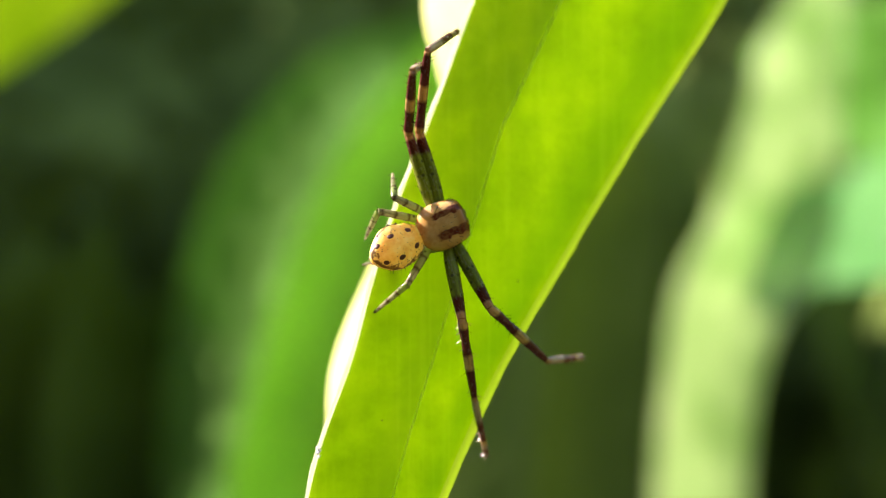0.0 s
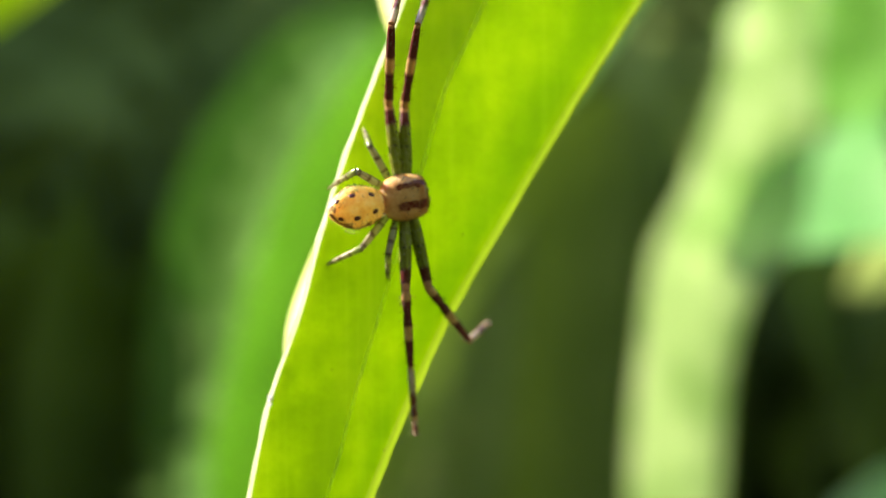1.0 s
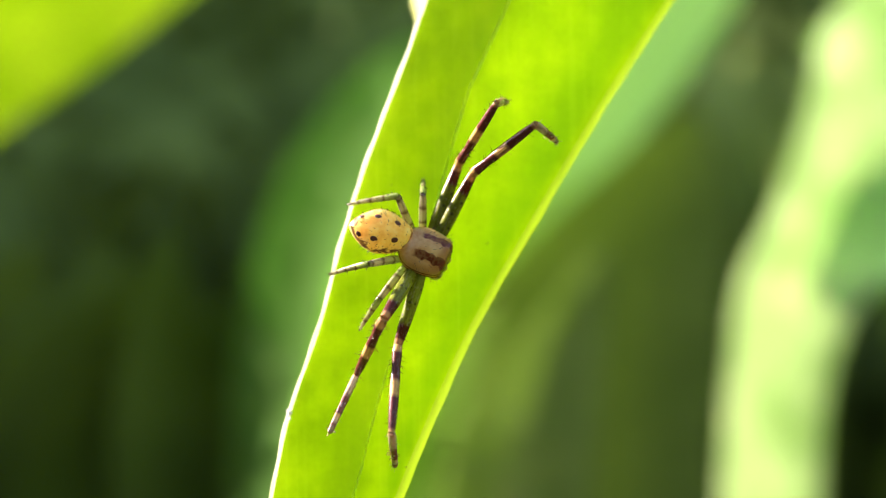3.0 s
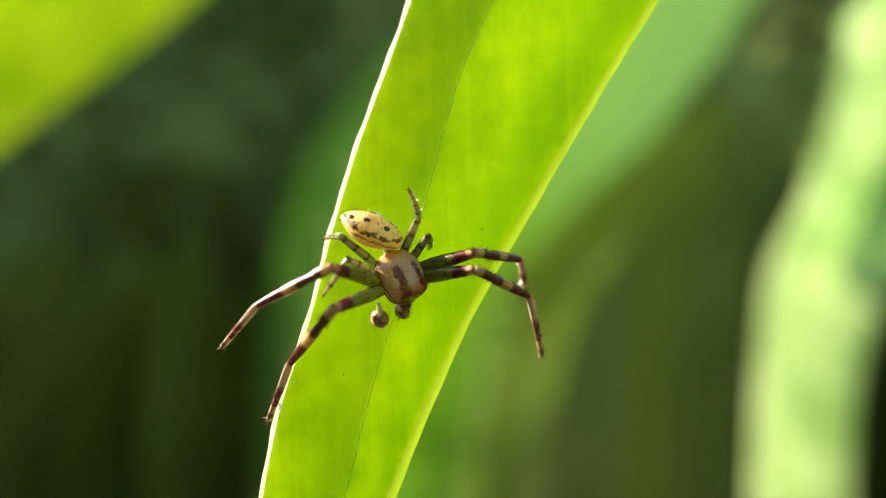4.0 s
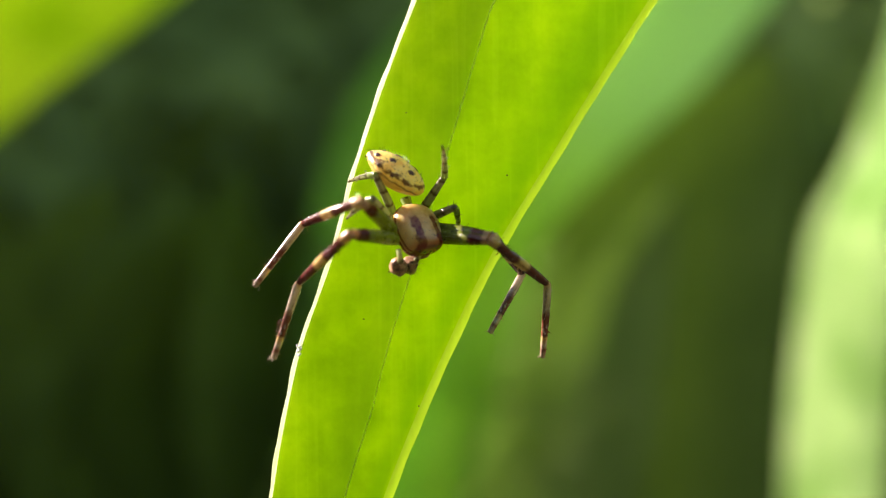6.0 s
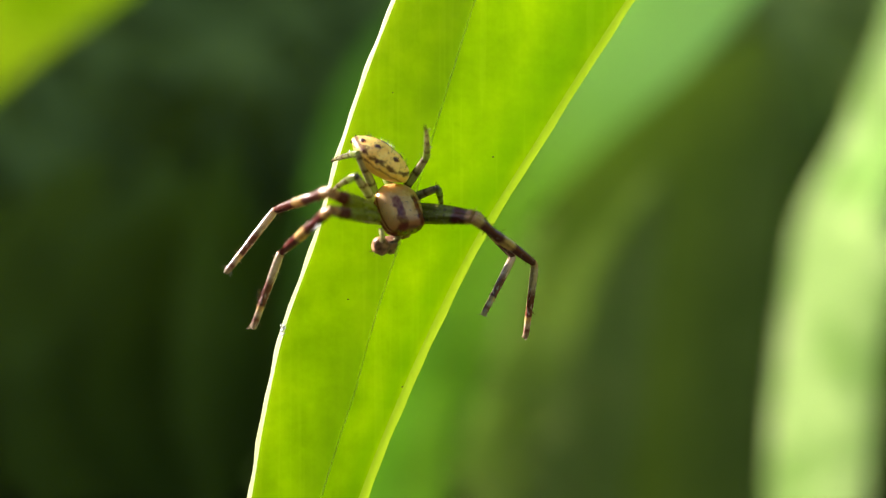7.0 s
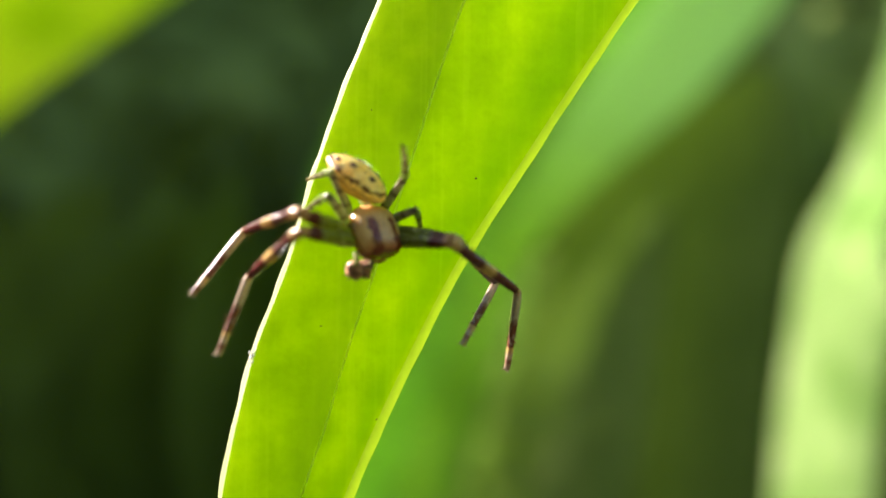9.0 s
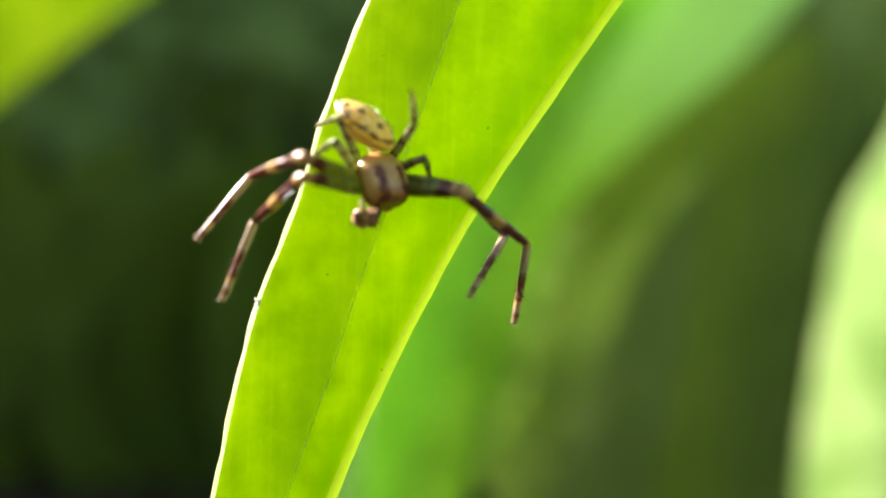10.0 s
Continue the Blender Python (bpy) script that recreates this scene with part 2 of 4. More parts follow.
def carrier_leaf():
    leaf = tagged(new("leaf"), "bright yellow-green strap leaf with a pale margin", "leaf")
    zs = [-54 + 0.9 * i for i in range(131)]
    vs = [-1 + i / 14 for i in range(29)]
    bm = bmesh.new()
    sheet(bm, [[leaf_point(z, v) for v in vs] for z in zs], 0.16 * MM, Vector((0, -1, 0)), "ab")
    body = part("blade", bm, BLADE, leaf)
    lay = body.data.uv_layers.new(name="across")
    for loop in body.data.loops:
        row, col = divmod(loop.vertex_index % (len(zs) * len(vs)), len(vs))
        v, k = vs[col], rib_at(zs[row])
        lay.data[loop.index].uv = (0.5 + 0.5 * ((v - k) / (1 - k) if v > k else (v - k) / (1 + k)), zs[row] / 100)
    for v, wide in ((-1.0, 0.20), (1.0, 0.42)):
        rows = []
        for i in range(225):
            z = -52 + 0.5 * i
            p = leaf_point(z, v) + Vector((0, 0.03, 0)) * MM
            w = wide * (1 + (0.22 if v < 0 else 0.06) * math.sin(z * 2.3) * math.sin(z * 0.7 + v)) * v
            rows.append([p + Vector((w * f, y, 0)) * MM for f, y in ((0.0, -0.03), (0.25, -0.045), (0.5, -0.035), (0.8, 0.0), (1.0, 0.05))])
        bm = bmesh.new()
        sheet(bm, rows, 0.16 * MM, Vector((0, -1, 0)), "abd")
        part("margin", bm, RIM if v > 0 else SUNLIT_RIM, leaf, "pale thickened leaf margin")
    bm = bmesh.new()
    zz = [-52 + 0.7 * i for i in range(160)]
    rows = []
    for z in zz:
        p = leaf_point(z, rib_at(z))
        rows.append([p + Vector((x, y, 0)) * MM for x, y in ((-0.042, 0.004), (-0.02, -0.010), (0.0, -0.014), (0.02, -0.010), (0.042, 0.004))])
    grid_skin(bm, rows)
    part("midrib", bm, RIB, leaf)
    bm = bmesh.new()
    m, h = span(-54)
    foot = smooth_line([(m, 0.5, -52), (m - 3, 2, -80), (m - 4, 6, -130), (m - 4, 8, GROUND - 3)], 8)
    tube(bm, [Vector(p) * MM for p in foot], [0.9 * MM + 0.0006 * i / len(foot) for i in range(len(foot))], 10)
    part("stalk", bm, RIB, leaf, "green leaf stalk")
    return leaf


carrier = carrier_leaf()


# ---- leaves behind ----
def blade(points, across, skin, label, fold=0.0, steps=10, thick=0.4, wave=0.0, waves=0.25, curl=(0.0, 0.0)):
    """A leaf along points (x, y, z, half width), all in mm; across: its sideways direction; curl: how far
    the near and the far side bend away from (+) or towards (-) the viewer."""
    leaf = tagged(new("leaf"), label, "leaf", "leaves behind the spider")
    side = Vector(across).normalized()
    line = smooth_line(points, steps)
    rows, mid = [], []
    for i, p in enumerate(line):
        q = line[min(i + 1, len(line) - 1)] - line[max(i - 1, 0)]
        face = Vector(q[:3]).normalized().cross(side).normalized()
        if face.y > 0:
            face = -face
        row = []
        for k in range(13):
            v = -1 + k / 6
            e = 1 + wave * math.sin(i * waves * math.tau / steps * 2 + (1 if v > 0 else 0)) if abs(v) == 1 else 1
            bend = Vector((0, (curl[0] if v < 0 else curl[1]) * v * v * p[3], 0))
            row.append((Vector(p[:3]) + bend + side * p[3] * v * e - face * fold * (1 - abs(v) ** 1.4) * p[3]) * MM)
        rows.append(row)
        mid.append(row[6] + face * 0.1 * MM)
    bm = bmesh.new()
    sheet(bm, rows, thick * MM, face)
    part("blade", bm, skin, leaf)
    bm = bmesh.new()
    tube(bm, mid, [max(0.10, 0.02 * p[3]) * MM for p in line], 8)
    part("midrib", bm, skin, leaf)
    return leaf


def shrub(line, skin, label, count, seed, size=(7, 15), stems=3):
    """Small leaves scattered round a line of (x, y, z, spread), on thin stems from the ground, in mm."""
    rng = random.Random(seed)
    path = smooth_line(line, 12)
    bm = bmesh.new()
    for _ in range(count):
        x, y, z, r = path[rng.randrange(len(path))]
        p = Vector((x + rng.gauss(0, r), y + rng.gauss(0, r * 0.7), z + rng.gauss(0, r)))
        way = Vector((rng.uniform(-1, 1), rng.uniform(-0.5, 0.5), rng.uniform(-0.7, 1))).normalized()
        side = way.cross(Vector((rng.uniform(-0.5, 0.5), -1, rng.uniform(-0.5, 0.5)))).normalized()
        long = rng.uniform(*size)
        wide = long * rng.uniform(0.22, 0.34)
        back = side.cross(way) * 0.12 * long
        rows = []
        for f, w in ((0.0, 0.06), (0.3, 0.85), (0.62, 0.9), (1.0, 0.05)):
            q = p + way * long * f
            rows.append([(q - side * wide * w) * MM, (q + back * w) * MM, (q + side * wide * w) * MM])
        grid_skin(bm, rows)
    for i in range(stems):
        x, y, z, r = path[int((i + 0.5) / stems * (len(path) - 1))]
        tube(bm, [Vector(q) * MM for q in smooth_line([(x * 0.8 + rng.uniform(-8, 8), y + 6, GROUND - 3), (x, y + 3, (z + GROUND) / 2), (x, y, z)], 5)], [0.5 * MM] * 11, 6)
    return tagged(part("foliage", bm, skin), label, "foliage", kind="stuff")


def leaves_behind():
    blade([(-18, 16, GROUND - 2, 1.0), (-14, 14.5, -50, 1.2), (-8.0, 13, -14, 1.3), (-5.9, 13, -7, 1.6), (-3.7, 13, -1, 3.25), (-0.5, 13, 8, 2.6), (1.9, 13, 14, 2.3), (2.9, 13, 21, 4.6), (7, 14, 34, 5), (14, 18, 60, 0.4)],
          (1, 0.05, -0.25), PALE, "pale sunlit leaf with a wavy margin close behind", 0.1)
    # one slanting leaf built as two, so that either side has its own brightness
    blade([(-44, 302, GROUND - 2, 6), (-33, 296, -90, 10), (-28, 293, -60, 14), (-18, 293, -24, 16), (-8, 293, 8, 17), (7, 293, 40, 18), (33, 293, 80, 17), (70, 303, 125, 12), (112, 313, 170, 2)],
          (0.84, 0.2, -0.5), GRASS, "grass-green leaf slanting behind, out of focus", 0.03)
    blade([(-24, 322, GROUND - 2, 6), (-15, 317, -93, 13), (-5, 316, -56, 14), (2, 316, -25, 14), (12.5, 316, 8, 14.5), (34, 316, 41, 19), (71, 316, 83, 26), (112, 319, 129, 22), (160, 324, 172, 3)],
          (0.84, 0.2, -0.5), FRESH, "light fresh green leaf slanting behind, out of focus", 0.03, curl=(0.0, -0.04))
    blade([(38, 326, GROUND - 2, 8), (36, 323, -118, 27), (41, 323, -84, 29), (48, 323, -52, 26), (58, 323, -20, 19), (70, 323, 8, 10), (80, 324, 28, 0.8)],
          (0.94, 0.1, -0.3), OLIVE_PALE, "pale olive leaf low behind, out of focus", 0.05)
    # added leaf, the darkest step of the fade left of GRASS
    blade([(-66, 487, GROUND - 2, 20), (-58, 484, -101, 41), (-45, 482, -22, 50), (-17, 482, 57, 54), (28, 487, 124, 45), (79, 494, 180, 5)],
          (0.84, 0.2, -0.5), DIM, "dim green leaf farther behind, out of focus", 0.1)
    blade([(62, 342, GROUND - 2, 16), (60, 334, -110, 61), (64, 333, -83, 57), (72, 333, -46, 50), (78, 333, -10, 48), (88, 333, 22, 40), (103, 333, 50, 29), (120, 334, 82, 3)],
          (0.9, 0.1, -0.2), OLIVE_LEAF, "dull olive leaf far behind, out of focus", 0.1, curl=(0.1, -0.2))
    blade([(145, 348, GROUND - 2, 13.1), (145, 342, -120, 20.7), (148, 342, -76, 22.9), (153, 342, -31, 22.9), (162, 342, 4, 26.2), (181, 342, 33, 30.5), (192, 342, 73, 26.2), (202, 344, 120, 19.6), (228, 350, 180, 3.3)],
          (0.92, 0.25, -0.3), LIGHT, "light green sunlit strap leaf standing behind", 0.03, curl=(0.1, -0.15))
    blade([(150, 352, 24, 5), (172, 351, 30, 19), (209, 350, 38, 26), (253, 351, 46, 31), (316, 354, 50, 33), (401, 360, -11, 14.8), (453, 365, GROUND - 2, 4.2)],
          (0.1, -0.3, 0.95), TEAL, "pale blue-green leaf reaching in from the side", 0.03)
    blade([(435, 376, GROUND - 2, 4.1), (394, 370, 10, 20.7), (315, 364, 91, 35.2), (259, 362, 108, 39.4), (220, 362, 114, 35.2), (187, 362, 122, 6.2)],
          (0.4, -0.5, 0.86), GREEN_SIDE, "broad mid-green leaf, out of focus", 0.03)
    blade([(320, 330, GROUND - 2, 6), (285, 325, -112, 25), (236, 318, -92, 22), (200, 315, -99, 14), (170, 312, -126, 2)],
          (0.5, 0.0, 0.86), TEAL, "dull blue-green leaf low behind, out of focus", 0.1)
    blade([(-380, 350, GROUND - 2, 5), (-266, 320, 18, 35), (-190, 300, 86, 40), (-131, 300, 130, 40), (-66, 305, 173, 30), (10, 315, 200, 2)],
          (-0.6, -0.1, 0.8), CORNER, "yellow-green leaf hanging in from the side", 0.15)
    # added leaflets: stepped tones for shading at GRASS, then a softer edge for FRESH
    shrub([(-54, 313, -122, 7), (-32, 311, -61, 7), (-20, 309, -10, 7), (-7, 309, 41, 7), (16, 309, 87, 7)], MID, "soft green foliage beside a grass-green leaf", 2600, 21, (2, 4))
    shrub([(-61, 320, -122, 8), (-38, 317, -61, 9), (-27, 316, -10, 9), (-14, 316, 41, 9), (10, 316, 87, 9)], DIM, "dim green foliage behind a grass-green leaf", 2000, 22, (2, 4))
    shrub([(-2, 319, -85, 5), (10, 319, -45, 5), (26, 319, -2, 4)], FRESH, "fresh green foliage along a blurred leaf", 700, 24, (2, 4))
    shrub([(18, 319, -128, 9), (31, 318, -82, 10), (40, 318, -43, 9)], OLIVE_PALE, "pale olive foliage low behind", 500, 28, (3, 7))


leaves_behind()


# ---- ground and undergrowth ----
def hedge_point(a, f, tall):
    """The thicket's skin at bearing a: f runs up its inner face, over its top and down outside."""
    g = math.pi * f
    inner, outer, foot = 0.92, 1.35, -0.2
    r = (inner + outer) / 2 - (outer - inner) / 2 * math.copysign(abs(math.cos(g)) ** 0.6, math.cos(g))
    z = foot + tall * math.sin(g) ** 0.6
    r += 0.07 * noise.noise((3 * math.cos(a), 3 * math.sin(a), z * 5)) + 0.03 * noise.noise((11 * math.cos(a), 11 * math.sin(a), z * 14))
    z += (0.05 * noise.noise((6 * math.cos(a), 6 * math.sin(a), r * 4)) if 0.1 < f < 0.9 else 0)
    return Vector((math.sin(a) * r, math.cos(a) * r - 0.1, z))


def surroundings():
    bm = bmesh.new()
    n = 40
    rows = []
    for i in range(n + 1):
        rows.append([])
        for j in range(n + 1):
            x, y = ((2 * i / n - 1) ** 3 * 60, (2 * j / n - 1) ** 3 * 60)
            rows[-1].append(Vector((x, y, GROUND * MM + 0.02 * noise.noise((x * 3, y * 3, 0)))))
    grid_skin(bm, rows)
    ob = part("ground", bm, SOIL)
    tagged(ob, "dark bare soil under the plants", "ground", kind="structure")
    bm = bmesh.new()
    rows = []
    for i in range(121):
        a = radians(-180 + 360 * i / 120)
        # the last term adds unseen height behind the camera to screen off low sky
        tall = 0.52 + 0.12 * math.exp(-(a / 0.6) ** 2) + 0.62 * max(0.0, -math.cos(a)) ** 0.7
        rows.append([hedge_point(a, k / 40, tall) for k in range(41)])
    grid_skin(bm, rows)
    bmesh.ops.remove_doubles(bm, verts=bm.verts, dist=1e-5)
    spots = [(f.calc_center_median(), f.normal.copy()) for f in bm.faces]
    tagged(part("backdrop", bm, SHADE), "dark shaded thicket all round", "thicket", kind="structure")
    rng = random.Random(8)
    bm = bmesh.new()
    for at, out in spots * 2:
        if out.dot(at - Vector((at.x, at.y, 0)).normalized() * 1.15) < 0:
            out = -out
        p = at + Vector((rng.uniform(-1, 1), rng.uniform(-1, 1), rng.uniform(-1, 1))) * 0.03
        way = (out * 0.7 + Vector((rng.uniform(-1, 1), rng.uniform(-1, 1), rng.uniform(-0.6, 0.9)))).normalized()
        side = way.cross(Vector((rng.uniform(-1, 1), rng.uniform(-1, 1), 1))).normalized()
        length, wide = rng.uniform(0.03, 0.06), rng.uniform(0.008, 0.014)
        drop = Vector((0, 0, -0.3 * length))
        grid_skin(bm, [[p - side * 0.001, p + side * 0.001],
                       [p + way * length * 0.4 - side * wide, p + way * length * 0.4 + side * wide],
                       [p + way * length * 0.8 + drop * 0.4 - side * wide * 0.6, p + way * length * 0.8 + drop * 0.4 + side * wide * 0.6],
                       [p + way * length + drop - side * 0.0006, p + way * length + drop + side * 0.0006]])
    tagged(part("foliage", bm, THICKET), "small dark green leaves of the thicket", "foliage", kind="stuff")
    rng = random.Random(5)
    bm = bmesh.new()
    for _ in range(170):
        x, y = rng.uniform(-0.55, 0.55), rng.uniform(0.5, 0.88)
        h, w = rng.uniform(0.1, 0.17 + 0.28 * y), rng.uniform(0.03, 0.08)
        lean, turn = Vector((rng.uniform(-0.5, 0.5), rng.uniform(-0.3, 0.2), 1)), rng.uniform(0.1, math.pi / 2 - 0.1)
        side = Vector((math.cos(turn), math.sin(turn), 0))
        rows = []
        for i in range(9):
            f = i / 8
            p = Vector((x, y, GROUND * MM)) + Vector((lean.x * f * f, lean.y * f * f, f)) * h
            ww = w * max(0.03, math.sin(math.pi * (0.08 + 0.92 * f)))
            rows.append([p - side * ww, p + Vector((0, 0.003, 0)), p + side * ww])
        grid_skin(bm, rows)
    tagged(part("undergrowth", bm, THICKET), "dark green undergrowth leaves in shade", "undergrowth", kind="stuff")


surroundings()


# ---- the spider ----
BODY = [  # seconds; carapace centre in mm; heading, pitch, roll; the same for the abdomen
    (0, -2.32, -1.75, 6.03, 22, 8, 0, -4.37, -2, 5.06, 30, -22, 0),
    (0.5, -1.53, -1.75, 5.5, 14, 6, 0, -3.66, -2, 4.95, 18, -15, 0),
    (1, -1.55, -1.75, 5.28, 9, 6, 0, -3.7, -2, 4.82, 13, -12, 0),
    (1.5, -1.29, -1.75, 4.22, -8, 6, 10, -3.6, -2, 4.54, -2, -8, 6),
    (2, -1.45, -1.75, 4.03, -10, 6, 12, -3.64, -2, 4.43, -4, -8, 6),
    (2.5, -1.37, -1.75, 3.5, -20, 6, 18, -3.4, -2, 4.28, -12, -5, 10),
    (2.7, -1.38, -1.75, 3.52, -20, 6, 18, -3.35, -2, 4.27, -12, -5, 10),
    (3.8, -2.21, -1.75, 1.53, -62, 8, 28, -3.43, -2, 3.37, -20, 0, 45),
    (4, -2.29, -1.75, 1.54, -66, 8, 34, -3.45, -2, 3.54, -27, 0, 64),
    (4.2, -2.48, -1.75, 1.22, -66, 8, 36, -3.51, -2, 3.47, -30, 0, 70),
    (4.5, -2.65, -1.75, 1.26, -68, 17, 39, -3.57, -2, 3.52, -30, 0, 70),
    (4.6, -2.74, -1.75, 1.14, -68, 17, 39, -3.49, -2, 3.39, -30, 0, 70),
    (5, -2.52, -1.75, 1.15, -68, 17, 39, -3.76, -2, 3.58, -33, 0, 70),
    (5.2, -2.44, -1.75, 1.12, -68, 17, 39, -3.68, -2, 3.53, -33, 0, 70),
    (6.3, -2.6, -1.75, 1.21, -70, 17, 41, -3.35, -2, 3.49, -37, 0, 70),
    (6.5, -2.66, -1.75, 1.22, -70, 17, 41, -3.41, -2, 3.34, -37, 0, 70),
    (10, -2.66, -1.75, 1.22, -70, 17, 41, -3.41, -2, 3.34, -37, 0, 70),
]
GAIT = {  # seconds; turn and lift of each joint in the body's own space
    "L1": [
        (0, 84, 4, 60, 41, 27, -52),
        (0.5, 78, 9, 74, 43, 69, -45),
        (1, 82, -5, 70, 35, 65, -40),
        (1.5, 86, 20, 39, 63, 44, -58),
        (2, 79, 22, 33, 64, 32, -59),
        (2.5, 87, 28, 29, 67, 50, -55),
        (2.7, 85, 28, 22, 69, 51, -59),
        (3.8, 78, 63, 67, -22, 66, -52),
        (4, 33, 67, 64, -23, 16, -36),
        (4.2, 24, 65, 57, -23, 9, -37),
        (4.5, 32, 62, 61, -25, 16, -40),
        (5, 6, 57, 64, -23, 7, -37),
        (5.2, 5, 57, 65, -26, 13, -39),
        (6.5, 19, 60, 62, -15, -7, -33),
    ],
    "L2": [
        (0, 86, 8, 59, 59, 50, -72),
        (0.5, 84, 9, 72, 45, 61, -53),
        (1, 88, 2, 77, 42, 71, -47),
        (1.5, 90, 21, 84, 57, 85, -50),
        (2, 89, 23, 86, 59, 90, -43),
        (2.5, 93, 26, 73, 64, 84, -47),
        (2.7, 90, 29, 66, 63, 90, -52),
        (3.8, 106, 8, 10, 80, 83, -56),
        (4, 51, 68, 81, -26, 59, -53),
        (4.2, 25, 62, 64, -44, 40, -71),
        (4.5, 24, 59, 76, -44, -29, -73),
        (5, 12, 53, 82, -45, -40, -63),
        (5.2, 11, 53, 85, -46, -50, -21),
        (6.5, 21, 57, 70, -31, -45, -10),
    ],
    "R1": [
        (0, -84, 15, -65, -26, -25, -51),
        (0.5, -92, 3, -58, -58, 58, -58),
        (1, -87, 2, -62, -35, 21, -64),
        (1.5, -88, -6, -74, 23, -54, -60),
        (2, -86, -12, -72, 29, -54, -60),
        (2.5, -87, -43, -69, 13, -49, -65),
        (2.7, -84, -18, -71, 28, -53, -73),
        (3.8, -75, 25, -49, -64, -7, -78),
        (4, -84, 19, -46, -73, -22, -59),
        (4.2, -86, 21, -43, -71, -20, -42),
        (4.5, -75, 21, -39, -79, -21, -37),
        (4.6, -75, 24, -50, -76, -14, -39),
        (5, -79, 26, -50, -70, -15, -39),
        (5.2, -82, 23, -41, -64, -6, -54),
        (6.3, -88, 23, -100, -85, -27, -28),
        (6.5, -88, 24, -100, -85, -27, -28),
    ],
    "R2": [
        (0, -101, 20, -103, -24, -100, -25),
        (0.5, -104, 14, -101, -21, -107, -49),
        (1, -99, 15, -96, -26, -95, -6),
        (1.5, -95, 29, -101, -39, -104, -28),
        (2, -94, 22, -104, -49, -100, -26),
        (2.5, -88, 18, -93, -59, -89, -26),
        (2.7, -88, 21, -91, -60, -80, 36),
        (3.8, -101, 51, -168, -60, -102, -28),
        (4, -105, 32, -99, -61, -57, -72),
        (4.2, -109, 35, -90, -71, 0, -62),
        (4.5, -124, 60, -115, -85, -17, -62),
        (4.6, -152, 71, -89, -79, 161, -70),
        (5, 166, 73, -110, -70, -32, -68),
        (5.2, 165, 72, -119, -69, -41, -69),
        (6.3, -93, 28, -167, -72, -48, -34),
        (6.5, -93, 29, -167, -72, -47, -34),
    ],
    "L3": [
        (0, 134, 42, 76, -50),
        (0.5, 105, 17, 88, -52),
        (1, 111, 22, 100, -52),
        (1.5, 117, 46, 91, -46),
        (2, 114, 54, 94, -45),
        (2.5, 115, 43, 116, -31),
        (2.7, 114, 42, 116, -33),
        (3.8, 138, 58, 79, -63),
        (4, 144, 74, 82, -57),
        (4.2, 103, 71, 99, -52),
        (4.5, 46, 70, 94, -55),
        (5, 31, 79, 81, -55),
        (6.5, 36, 77, 79, -50),
    ],
    "L4": [
        (0, 148, 32, -146, -56),
        (0.5, 140, 50, -162, -47),
        (1, 144, 51, -166, -51),
        (1.5, 140, 41, -147, -41),
        (2, 137, 44, -147, -30),
        (2.5, 141, 42, -154, -28),
        (2.7, 143, 48, -153, -29),
        (3.8, 174, 48, 178, -20),
        (4, 152, 58, -118, 56),
        (4.2, 133, 62, -106, 58),
        (4.5, 142, 68, -99, 60),
        (5, 146, 67, -106, 59),
        (6.5, 151, 67, -101, 59),
    ],
    "R3": [
        (0, 165, -25, 175, -10),
        (0.5, -122, 30, -99, -43),
        (1, -112, 25, -101, -52),
        (1.5, -105, 31, -102, -78),
        (2, -99, 18, 156, -85),
        (2.5, -102, -8, -112, -40),
        (2.7, -103, -7, -109, -41),
        (3.8, -95, 17, -83, -66),
        (4, -116, 29, -50, -49),
        (4.5, -133, 41, -162, -80),
        (5, -111, 30, -59, -68),
        (6.5, -118, 39, -172, -78),
    ],
    "R4": [
        (0, -142, 22, -162, -30),
        (0.5, -140, 19, -170, -27),
        (1, -137, 19, -166, -36),
        (1.5, -135, 41, -157, -37),
        (2, -127, 43, -160, -36),
        (2.5, -123, 37, -162, -43),
        (2.7, -120, 39, -163, -46),
        (3.8, -148, 27, -162, -47),
        (4, -138, 16, 146, -65),
        (4.5, -140, 39, 165, -62),
        (5, -143, 33, 170, -61),
        (6.5, -143, 33, 163, -65),
    ],
}

HIPS = {"1": (0.25, 0.80), "2": (-0.10, 0.92), "3": (-0.50, 0.88), "4": (-0.85, 0.65)}
SIZES = {"1": (3.5, 4.1, 3.3), "2": (3.5, 4.1, 3.3), "3": (1.9, 2.0), "4": (2.1, 2.6)}


